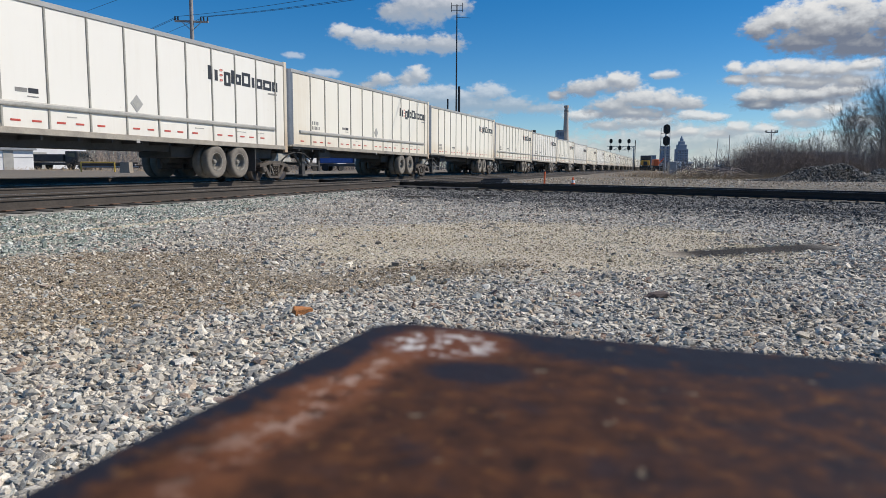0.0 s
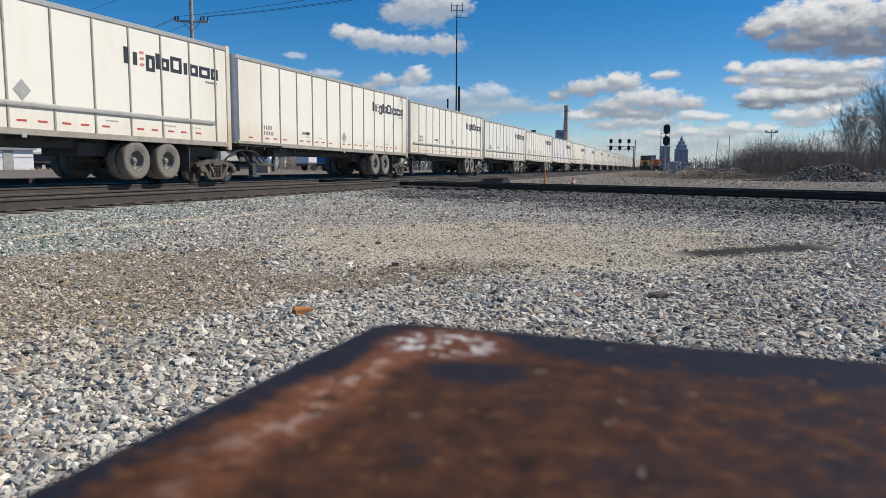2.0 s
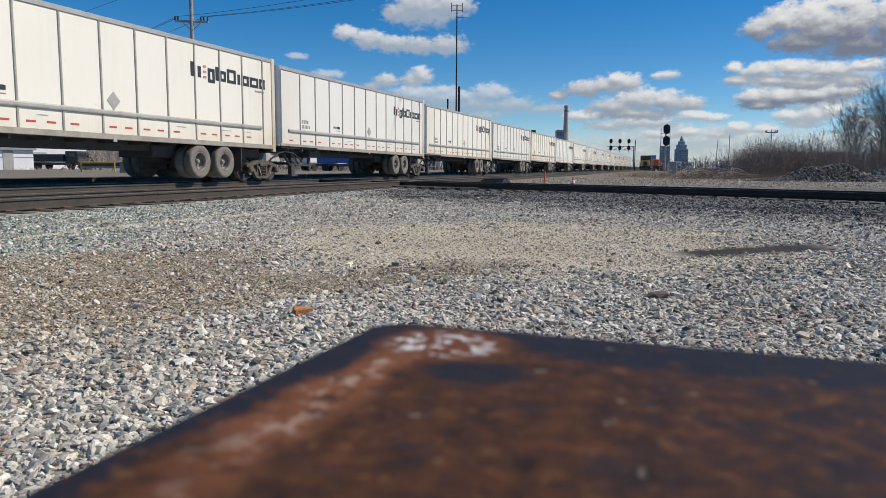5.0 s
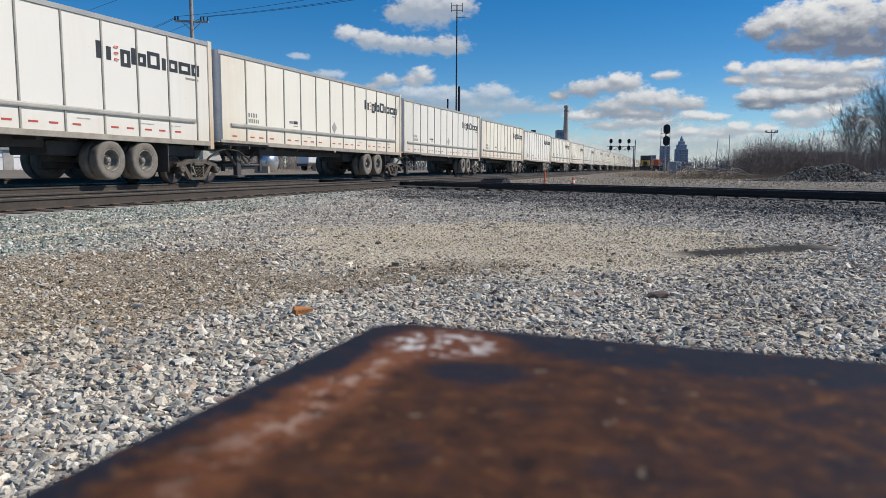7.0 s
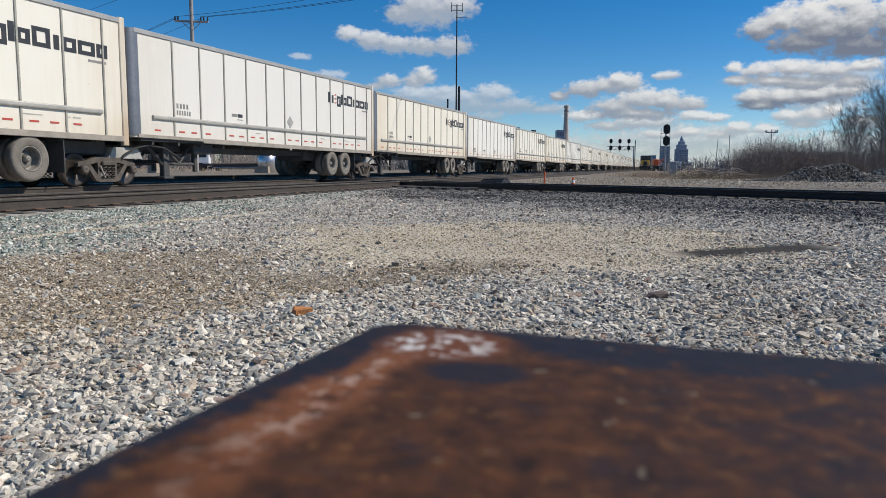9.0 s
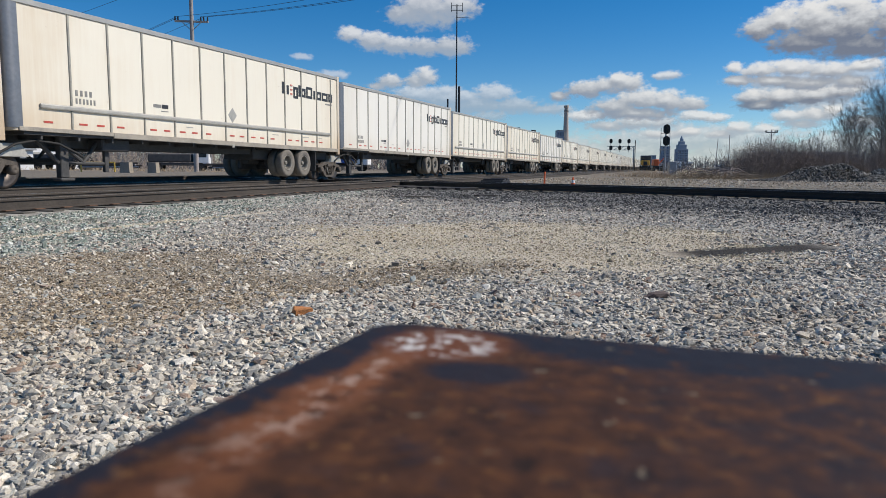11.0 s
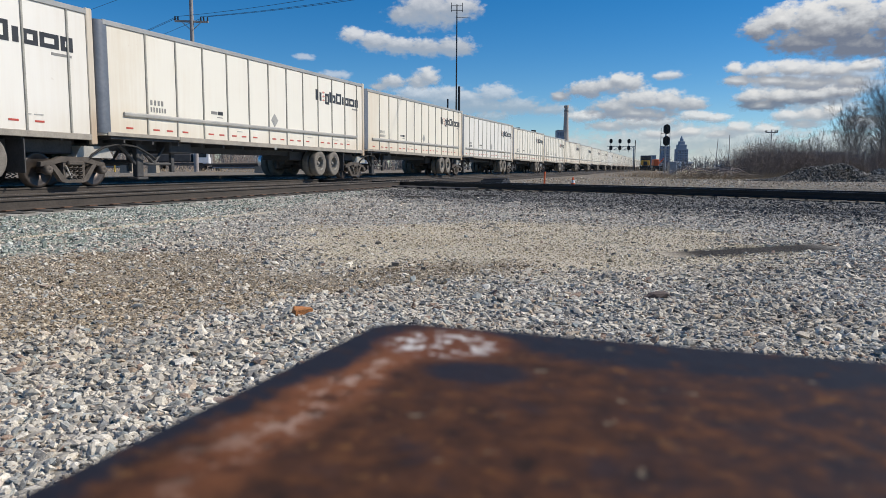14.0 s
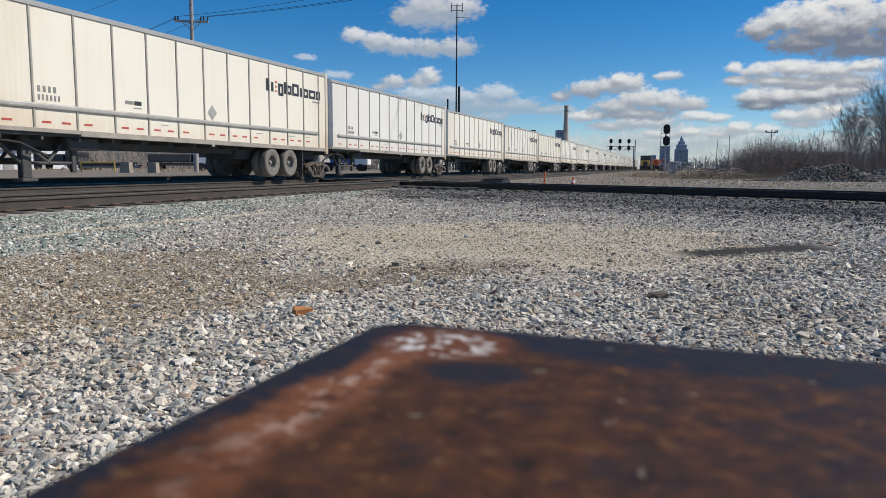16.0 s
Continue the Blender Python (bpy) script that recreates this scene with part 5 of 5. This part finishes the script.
utility_pole(-20.45, 60, 16.5, 12.35, 1.32, 8, "tall grey timber utility pole with one crossarm")
utility_pole(54.0, 120, 7.2, 6.75, 1.0, 0, "short weathered pole with a crossarm above brush")
utility_pole(56.2, 150, 7.0, 0, 0, 0, "thin bare leaning pole far off", 3)
utility_pole(66.8, 170, 8.6, 0, 0, 0, "thin bare pole far off")
utility_pole(86.0, 260, 6.5, 0, 0, 0, "thin bare pole far off")
utility_pole(84.0, 260, 7.0, 6.4, 0.9, 0, "weathered pole with a crossarm far off")
utility_pole(-24.3, 76, 7.6, 0, 0, 0, "plain grey pole behind the train")
utility_pole(-47.0, 82, 6.9, 0, 0, 0, "plain grey pole beside a white shed")


def cable(a, b, sag, r=0.015):
    pts = []
    a, b = Vector(a), Vector(b)
    for i in range(25):
        f = i / 24
        p = a.lerp(b, f)
        p.z -= sag * 4 * f * (1 - f)
        pts.append(p)
    ob = part("overhead_cable", sweep(pts, r, 5), M_WIRE)
    tagged(ob, "thin black overhead cable strung between poles", "cable", "overhead cables")


for dx, z, w in ((-1.28, 12.75, 0.0), (0.75, 12.75, 0.0), (1.25, 12.75, 0.35)):
    cable((-20.45 + dx, 60, z), (20.0 + dx * 2, 32.0 + w, 13.4 + 0.25 * w), 0.9)
for dx, z in ((-1.28, 12.7), (-1.05, 12.7), (0.95, 12.7)):
    cable((-20.45 + dx, 60, z), (-74 + dx, 112, 11.5), 1.0)
cable((-20.4, 60, 16.3), (-84, 104, 13.5), 1.2)
cable((-20.4, 60, 16.3), (22, 33, 17.5), 0.8)


def radio_mast(x, y, h):
    ob = empty("radio_mast", pose(x, y, 0), "tall slim dark radio mast with a small aerial on top", "radio mast")
    part("pole", tubem((0, 0, 0), (0, 0, h), 0.17, 0.09, 10), M_BLACK, ob)
    for dx, dz in ((-0.9, 0.3), (0.9, 0.3)):
        part("aerial", tubem((dx, 0, h - 1.2), (dx, 0, h + dz), 0.05), M_BLACK, ob)
    part("crossbar", tubem((-0.95, 0, h - 0.9), (0.95, 0, h - 0.9), 0.05), M_BLACK, ob)
    part("crossbar", tubem((-0.95, 0, h - 0.2), (0.95, 0, h - 0.2), 0.05), M_BLACK, ob)
    part("crossbar", tubem((-0.2, 0, h - 2.0), (2.2, 0, h - 2.1), 0.035), M_BLACK, ob)


radio_mast(2.05, 120, 26.9)
for x, y, h, r in ((2.45, 118, 13.7, 0.24), (0.65, 120, 11.9, 0.16)):
    ob = empty("steel_pole", pose(x, y, 0), "plain dark steel pole behind the train", "pole", "steel poles")
    part("pole", tubem((0, 0, 0), (0, 0, h), r, r * 0.85, 10), M_BLACK, ob)


# ---------- far buildings ----------
def smokestack():
    ob = empty("smokestack", pose(67.1, 400, 0), "tall tan brick smokestack with a dark rim", "chimney")
    part("shaft", tubem((0, 0, 0), (0, 0, 33.5), 2.1, 1.05, 24), M_BRICKTAN, ob)
    part("rim", tubem((0, 0, 33.5), (0, 0, 34.8), 1.3, 1.25, 24), M_BRICKTAN, ob, "darker brick rim")
    part("ring", tubem((0, 0, 31.6), (0, 0, 32.0), 1.25, 1.25, 24), M_BLACK, ob)


smokestack()


def block(name, x, y, w, d, h, material, label, rows=0, cols=0, win=M_TOWERWIN):
    ob = empty(name, pose(x, y, 0), label, "building")
    part("wall", boxm(-w / 2, w / 2, 0, d, 0, h, 0.05), material, ob)
    part("roof", boxm(-w / 2 - 0.15, w / 2 + 0.15, -0.15, d + 0.15, h, h + 0.35), M_GREYSTEEL, ob)
    if rows:
        ww, hh = w / cols, h / rows
        first = None
        for r in range(rows):
            for c in range(cols):
                m = pose(-w / 2 + ww * (c + 0.5), 0, hh * (r + 0.5))
                if first is None:
                    first = part("window", boxm(-ww * 0.3, ww * 0.3, -0.08, 0.1, -hh * 0.25, hh * 0.28), win, ob)
                    first.matrix_basis = m
                else:
                    share("window", first, ob, m)
    return ob


block("plant_building", 63.6, 395, 3.6, 8, 21.0, M_TOWER, "grey concrete plant block beside the smokestack", 5, 3)
ob = empty("water_tank", pose(40.7, 330, 0), "small dark rooftop tank on a frame far off", "tank")
part("tank", tubem((0, 0, 15.6), (0, 0, 17.8), 1.1, 1.1, 16), M_BLACK, ob)
for sx in (-1.2, 1.2):
    part("leg", tubem((sx, 0, 0), (sx, 0, 15.8), 0.2), M_BLACK, ob)
ob = empty("roof_vent", pose(31.5, 330, 0), "dark flat roof plant on a far building", "roof plant")
part("deck", boxm(-3.0, 3.0, -2, 2, 0, 18.2), M_TOWER, ob)
part("vent", boxm(-2.0, 3.0, -1, 1, 18.2, 18.9, 0.1), M_BLACK, ob)


def office_tower():
    ob = empty("office_tower", pose(294.5, 900, 0), "grey stone office tower with a stepped pointed top", "building")
    for w, z0, z1 in ((13.0, 0, 25.0), (10.0, 25.0, 30.5), (6.6, 30.5, 34.5), (3.6, 34.5, 37.5)):
        part("tier", boxm(-w / 2, w / 2, -w / 2, w / 2, z0, z1, 0.3), M_TOWER, ob)
    part("spire", tubem((0, 0, 37.5), (0, 0, 41.5), 2.2, 0.2, 8), M_TOWER, ob)
    first = None
    for r in range(8):
        for c in range(6):
            m = pose(-5.0 + 2.0 * c, -6.55, 2.4 + 2.85 * r)
            if first is None:
                first = part("window", boxm(-0.65, 0.65, -0.1, 0.2, -0.9, 0.9), M_TOWERWIN, ob)
                first.matrix_basis = m
            else:
                share("window", first, ob, m)


office_tower()
block("office_block", 277.5, 905, 9.5, 12, 28.5, M_TOWER, "plain grey office block far off", 8, 4)
block("office_block", 262.0, 905, 6.0, 12, 17.0, M_TOWER, "plain low grey office block far off", 5, 3)
ob = empty("road_bridge", pose(281, 860, 0), "pale road bridge deck between far buildings", "bridge")
part("deck", boxm(-4, 14, -3, 3, 7.0, 9.2, 0.1), M_WHITEMETAL, ob)
for sx in (-2, 12):
    part("pier", boxm(sx - 0.8, sx + 0.8, -2, 2, 0, 7.0), M_CONCRETE, ob)
for x, w, h in ((255, 14, 5.5), (268, 10, 4.0), (312, 18, 5.0), (333, 14, 6.0)):
    block("low_shed", x, 800, w, 12, h, M_WHITEMETAL, "low pale warehouse on the horizon", 1, 6)
block("brick_building", 43.0, 80, 3.4, 6, 2.3, plain("dark_shed_wall", (0.10, 0.085, 0.08), 0.9, 0, 0.3, 0.6), "low dark flat-roofed shed behind brush", 0, 0)


# ---------- waiting locomotive ----------
def locomotive(x, y, turn):
    lo = empty("locomotive", pose(x, y, 0.0, 0, 0, turn), "black and yellow diesel locomotive waiting on a far track", "locomotive")
    part("frame", boxm(-1.5, 1.5, 0, 20, 1.0, 1.6, 0.05), M_BLACK, lo)
    part("hood", boxm(-1.0, 1.0, 5.0, 19.5, 1.6, 4.3, 0.15, 2), M_LOCOBLUE, lo)
    nose = part("nose", boxm(-1.1, 1.1, 0.6, 2.6, 1.6, 3.1, 0.15, 2), M_LOCOYELLOW, lo, "yellow nose")
    part("stripe", boxm(-0.5, 0.5, 0.56, 0.62, 1.7, 3.0, 0.02), M_LOCOBLUE, nose, "dark nose stripe")
    part("side_stripe", boxm(-1.02, 1.02, 5.2, 19.3, 1.8, 2.3, 0.02), M_LOCOYELLOW, lo, "yellow side stripe")
    cab = part("cab", boxm(-1.45, 1.45, 2.4, 5.0, 1.6, 4.45, 0.18, 2), M_LOCOBLUE, lo)
    for sx in (-0.75, 0.75):
        part("windscreen", boxm(sx - 0.5, sx + 0.5, 2.36, 2.45, 3.3, 3.95, 0.03), M_GLASS, cab)
        part("ditch_light", tubem((sx * 1.2, -0.1, 1.5), (sx * 1.2, 0.0, 1.5), 0.14, n=12), M_CONEWHITE, lo)
        part("rail_post", tubem((sx * 1.6, 0.1, 1.6), (sx * 1.6, 0.1, 2.7), 0.04), M_YELLOW, lo)
    part("pilot", prism([(-1.4, 0.3), (1.4, 0.3), (1.45, 1.3), (-1.45, 1.3)], -0.15, 0.1), M_BLACK, lo)
    part("handrail", tubem((-1.3, 0.1, 2.7), (1.3, 0.1, 2.7), 0.04), M_YELLOW, lo)
    for yy in (3.0, 16.0):
        tk = part("truck", boxm(-1.2, 1.2, yy - 1.9, yy + 1.9, 0.35, 1.0, 0.05), M_BLACK, lo)
        for dy in (-1.4, 0, 1.4):
            part("wheel", tubem((-0.9, yy + dy, 0.68), (0.9, yy + dy, 0.68), 0.5, n=16), M_TREAD, tk)


locomotive(57.0, 205, -18)


def excavator(x, y):
    ob = empty("work_crane", pose(x, y, 0), "orange track machine parked beside a locomotive", "track machine")
    part("deck", boxm(-1.5, 1.5, -2, 2, 0.6, 1.6, 0.1), M_BLACK, ob)
    part("cabin", boxm(-1.2, 0.4, -1.2, 1.2, 1.6, 3.6, 0.1), M_ORANGE, ob)
    part("boom", tubem((0.4, 0, 2.2), (2.4, 0, 4.0), 0.3, 0.2), M_ORANGE, ob)
    for sx in (-1.1, 1.1):
        part("track_belt", boxm(sx - 0.35, sx + 0.35, -2, 2, 0, 0.75, 0.2, 2), M_BLACK, ob)


excavator(66.4, 226)


# ---------- yard behind the train ----------
def shed(x, y, w, d, h, label):
    ob = empty("metal_shed", pose(x, y, 0.25, 0, 0, 48), label, "shed")
    part("wall", boxm(-w / 2, w / 2, 0, d, 0, h, 0.02), M_WHITEMETAL, ob)
    bm = prism([(-w / 2 - 0.3, h), (w / 2 + 0.3, h), (w / 2 - 0.2, h + 0.9), (-w / 2 + 0.2, h + 0.9)], -0.3, d + 0.3)
    part("roof", bm, M_GREYSTEEL, ob)
    part("band", boxm(-w / 2, w / 2, -0.03, 0.02, h * 0.62, h * 0.66), M_GREYSTEEL, ob)
    part("door", boxm(-w * 0.1, w * 0.1, -0.05, 0.02, 0, 2.1), M_BELT, ob)


shed(-50.5, 90, 12, 12, 5.0, "long white metal shed behind the tracks")
shed(-43.2, 72, 4.6, 3, 2.0, "small white cabin with a door beside the yard")


def jersey(x, y, w, h):
    ob = part("concrete_block", prism([(-w / 2, 0), (w / 2, 0), (w / 2 - 0.04, h), (-w / 2 + 0.04, h)], -0.3, 0.3), M_CONCRETE)
    ob.matrix_basis = pose(x, y, 0.24)
    tagged(ob, "square tan concrete block standing on the dirt", "concrete block", "concrete blocks")


jersey(-21.0, 48, 0.66, 0.72)
jersey(-19.4, 48.5, 0.60, 0.72)
jersey(-13.0, 52, 1.0, 0.5)


def fence(x0, x1, y):
    ob = empty("yellow_fence", pose(0, y, 0.24), "low yellow pipe barrier along the yard", "barrier")
    n = int((x1 - x0) / 1.4)
    for k in range(n + 1):
        x = x0 + (x1 - x0) * k / n
        part("post", tubem((x, 0, 0), (x, 0, 0.75), 0.06), M_YELLOW, ob)
    part("rail", tubem((x0, 0, 0.72), (x1, 0, 0.72), 0.05), M_YELLOW, ob)


fence(-26.0, -23.6, 52)


def tank(x, y, r, ln, z, label, material):
    ob = empty("storage_tank", pose(x, y, 0.24, 0, 0, -12), label, "tank")
    prof = [(0.001, -ln / 2 - r * 0.5), (r * 0.5, -ln / 2 - r * 0.42), (r * 0.86, -ln / 2 - r * 0.2), (r, -ln / 2), (r, ln / 2), (r * 0.86, ln / 2 + r * 0.2), (r * 0.5, ln / 2 + r * 0.42), (0.001, ln / 2 + r * 0.5)]
    b = part("shell", lathe(prof, "X", 24), material, ob)
    b.matrix_basis = pose(0, 0, z)
    for sx in (-ln * 0.35, ln * 0.35):
        part("saddle", boxm(sx - 0.15, sx + 0.15, -r * 0.7, r * 0.7, 0, z - r * 0.5, 0.02), M_UNDER, ob)
    return ob


t = tank(-15.7, 65, 1.02, 0.7, 0.92, "short polished metal tank with a teal valve box", M_SILVER)
part("valve_box", boxm(-0.2, 0.45, -0.4, 0.2, 1.80, 2.15, 0.03), M_TEAL, t, "teal valve box")


def truck(x, y, turn, label, cabin, load):
    ob = empty("yard_truck", pose(x, y, 0.24, 0, 0, turn), label, "truck")
    part("chassis", boxm(-3.0, 3.0, -1.0, 1.0, 0.55, 0.85, 0.03), M_UNDER, ob)
    cb = part("cabin", boxm(1.5, 3.1, -1.05, 1.05, 0.7, 2.1, 0.15, 2), cabin, ob)
    part("window", boxm(1.9, 2.8, -1.07, -1.03, 1.4, 1.9, 0.02), M_GLASS, cb)
    part("windscreen", boxm(3.06, 3.13, -0.85, 0.85, 1.4, 1.95, 0.02), M_GLASS, cb)
    part("load", boxm(-2.9, 1.3, -1.05, 1.05, 0.9, 1.75, 0.12, 2), load, ob)
    for ax in (-1.9, 2.2):
        for sy in (-0.95, 0.95):
            part("wheel", tubem((ax, sy - 0.12, 0.42), (ax, sy + 0.12, 0.42), 0.42, n=18), M_RUBBERDARK, ob)


truck(-27.3, 75, 12, "small dark flatbed truck with a white tank", M_WHITEMETAL, M_UNDER)
truck(-43.5, 82, -8, "dark loaded flatbed truck in the yard", M_UNDER, M_UNDER)
truck(-14.8, 88, 50, "white box truck in the yard", M_WHITEMETAL, M_WHITEMETAL)
truck(-11.6, 84, -5, "blue-loaded flatbed truck in the yard", M_WHITEMETAL, M_BLUE)
truck(-51.0, 78, 60, "white pickup truck parked by a shed", M_WHITEMETAL, M_WHITEMETAL)


def pipe_rack(x, y):
    rng = random.Random(6)
    ob = empty("scrap_rack", pose(x, y, 0.24), "low rack of rusty pipes and steel scrap", "scrap rack")
    for k in range(10):
        z = 0.35 + 0.16 * (k // 4)
        part("pipe", tubem((-3.2 + rng.random(), 0.3 * (k % 4), z), (2.6 + rng.random(), 0.3 * (k % 4), z + rng.uniform(-0.05, 0.15)), 0.09), M_CAST if k % 3 else M_GREYSTEEL, ob)
    for sx in (-2, 2):
        part("bearer", boxm(sx - 0.1, sx + 0.1, -0.2, 1.2, 0, 0.28), M_TIE, ob)


pipe_rack(-20.5, 72)
pipe_rack(-35.0, 75)
heap("scrap_heap", -40.0, 80, 3.0, 1.6, 1.9, 500, 7, M_CAST, "heap of brown scrap metal in the yard")


# ---------- clouds ----------
CLOUDS = []


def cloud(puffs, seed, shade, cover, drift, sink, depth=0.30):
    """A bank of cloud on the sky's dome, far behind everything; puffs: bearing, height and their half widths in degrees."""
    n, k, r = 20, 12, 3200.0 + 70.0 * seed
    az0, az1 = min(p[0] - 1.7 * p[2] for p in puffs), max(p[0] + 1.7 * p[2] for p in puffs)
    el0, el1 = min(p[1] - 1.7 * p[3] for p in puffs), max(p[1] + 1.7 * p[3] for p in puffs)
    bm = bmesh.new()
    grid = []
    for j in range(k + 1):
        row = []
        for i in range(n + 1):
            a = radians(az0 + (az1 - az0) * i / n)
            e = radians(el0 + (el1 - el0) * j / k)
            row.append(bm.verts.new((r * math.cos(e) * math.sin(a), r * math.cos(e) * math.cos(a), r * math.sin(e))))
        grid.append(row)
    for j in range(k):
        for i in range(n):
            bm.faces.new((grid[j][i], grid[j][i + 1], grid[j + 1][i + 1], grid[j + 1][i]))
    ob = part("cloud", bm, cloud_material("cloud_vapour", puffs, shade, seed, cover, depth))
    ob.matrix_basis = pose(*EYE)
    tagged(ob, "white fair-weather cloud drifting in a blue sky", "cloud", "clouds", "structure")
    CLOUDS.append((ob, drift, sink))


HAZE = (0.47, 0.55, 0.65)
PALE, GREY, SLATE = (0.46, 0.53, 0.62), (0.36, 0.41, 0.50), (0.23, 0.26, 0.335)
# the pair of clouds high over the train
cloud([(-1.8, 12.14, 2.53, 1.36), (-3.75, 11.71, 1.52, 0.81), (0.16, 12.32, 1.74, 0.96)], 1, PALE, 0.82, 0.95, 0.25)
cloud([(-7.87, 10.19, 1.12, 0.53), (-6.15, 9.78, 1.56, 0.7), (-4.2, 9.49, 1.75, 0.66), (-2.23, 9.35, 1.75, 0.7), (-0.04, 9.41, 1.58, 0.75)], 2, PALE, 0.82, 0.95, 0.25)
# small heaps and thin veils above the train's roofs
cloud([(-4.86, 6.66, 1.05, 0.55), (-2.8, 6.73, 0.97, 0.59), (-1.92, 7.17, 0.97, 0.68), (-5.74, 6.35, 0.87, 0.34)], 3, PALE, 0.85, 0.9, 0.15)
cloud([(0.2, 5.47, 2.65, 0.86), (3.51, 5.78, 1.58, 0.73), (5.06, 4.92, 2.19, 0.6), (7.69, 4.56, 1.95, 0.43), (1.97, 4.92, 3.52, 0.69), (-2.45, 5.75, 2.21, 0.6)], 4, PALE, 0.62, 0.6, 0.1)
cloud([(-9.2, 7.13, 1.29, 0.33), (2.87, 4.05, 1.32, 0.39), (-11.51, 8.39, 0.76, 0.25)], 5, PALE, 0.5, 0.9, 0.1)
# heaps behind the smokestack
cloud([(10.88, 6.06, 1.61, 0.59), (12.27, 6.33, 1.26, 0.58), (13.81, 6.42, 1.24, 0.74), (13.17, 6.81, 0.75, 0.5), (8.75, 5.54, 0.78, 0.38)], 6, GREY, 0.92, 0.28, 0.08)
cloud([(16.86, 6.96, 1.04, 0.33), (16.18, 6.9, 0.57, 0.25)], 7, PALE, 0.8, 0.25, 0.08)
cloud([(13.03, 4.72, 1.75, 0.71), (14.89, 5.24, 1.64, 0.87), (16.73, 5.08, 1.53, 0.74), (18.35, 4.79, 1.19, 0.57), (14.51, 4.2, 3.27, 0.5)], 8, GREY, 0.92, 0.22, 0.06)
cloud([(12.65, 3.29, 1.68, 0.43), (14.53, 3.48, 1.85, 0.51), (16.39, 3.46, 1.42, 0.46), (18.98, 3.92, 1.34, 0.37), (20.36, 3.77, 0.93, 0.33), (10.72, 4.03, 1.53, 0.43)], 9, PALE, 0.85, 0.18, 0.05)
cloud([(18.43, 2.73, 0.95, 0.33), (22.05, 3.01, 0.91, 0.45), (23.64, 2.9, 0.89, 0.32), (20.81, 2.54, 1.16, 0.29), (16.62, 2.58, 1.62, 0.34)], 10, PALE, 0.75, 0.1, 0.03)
# pale glowing veil painted low over the horizon for haze
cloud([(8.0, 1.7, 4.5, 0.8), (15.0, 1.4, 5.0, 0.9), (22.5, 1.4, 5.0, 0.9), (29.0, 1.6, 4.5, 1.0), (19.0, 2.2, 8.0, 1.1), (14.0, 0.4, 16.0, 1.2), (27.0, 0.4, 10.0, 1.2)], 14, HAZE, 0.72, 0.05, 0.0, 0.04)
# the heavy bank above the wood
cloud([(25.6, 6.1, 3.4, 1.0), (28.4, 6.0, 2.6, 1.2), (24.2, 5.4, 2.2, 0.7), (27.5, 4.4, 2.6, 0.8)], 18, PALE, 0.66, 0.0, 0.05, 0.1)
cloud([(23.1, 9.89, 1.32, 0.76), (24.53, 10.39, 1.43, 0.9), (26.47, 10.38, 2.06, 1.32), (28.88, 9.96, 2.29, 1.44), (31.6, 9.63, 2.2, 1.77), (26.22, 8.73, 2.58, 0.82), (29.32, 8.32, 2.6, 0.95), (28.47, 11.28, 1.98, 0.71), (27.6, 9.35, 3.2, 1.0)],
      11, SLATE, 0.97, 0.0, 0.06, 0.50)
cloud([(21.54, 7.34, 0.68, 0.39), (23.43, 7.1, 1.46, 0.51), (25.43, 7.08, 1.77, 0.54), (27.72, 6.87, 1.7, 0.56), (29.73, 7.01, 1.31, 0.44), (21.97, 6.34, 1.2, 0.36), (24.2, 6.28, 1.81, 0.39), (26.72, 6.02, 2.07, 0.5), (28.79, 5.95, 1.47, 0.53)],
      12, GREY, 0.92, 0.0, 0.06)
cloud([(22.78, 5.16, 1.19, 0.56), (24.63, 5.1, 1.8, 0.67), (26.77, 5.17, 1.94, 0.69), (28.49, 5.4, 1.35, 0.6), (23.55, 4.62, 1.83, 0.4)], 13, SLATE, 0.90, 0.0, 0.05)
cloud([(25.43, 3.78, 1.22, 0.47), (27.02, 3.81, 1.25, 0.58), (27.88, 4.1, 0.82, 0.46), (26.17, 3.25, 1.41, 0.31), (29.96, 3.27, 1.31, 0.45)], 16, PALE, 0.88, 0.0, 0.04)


# ---------- what moves ----------
def run(t):
    """Metres that the train has come by t seconds."""
    return 10.13 * t + 0.0051 * t * t - 0.0057 * max(0.0, t - 8.0) ** 2


def motions():
    for ob, drift, sink in CLOUDS:
        walk(ob, [(0.0, pose(*EYE)), (16.0, pose(*EYE, -sink, 0, -drift))])
    times = [0.0, 2.0, 4.0, 6.0, 8.0, 10.0, 12.0, 14.0, 16.0]
    for ob, s in TRAILERS + BOGIES:
        walk(ob, [(t, on_track(s - run(t), MAIN)) for t in times])
    ticks = [i / 30 for i in range(481)]
    for bo, s in BOGIES[:12]:
        for wh in [c for c in bo.children if c.name.startswith("wheelset")]:
            p = wh.matrix_basis.translation.copy()
            walk(wh, [(t, pose(p.x, p.y, p.z, 0, -math.degrees(run(t) / 0.42), 0)) for t in ticks])


motions()
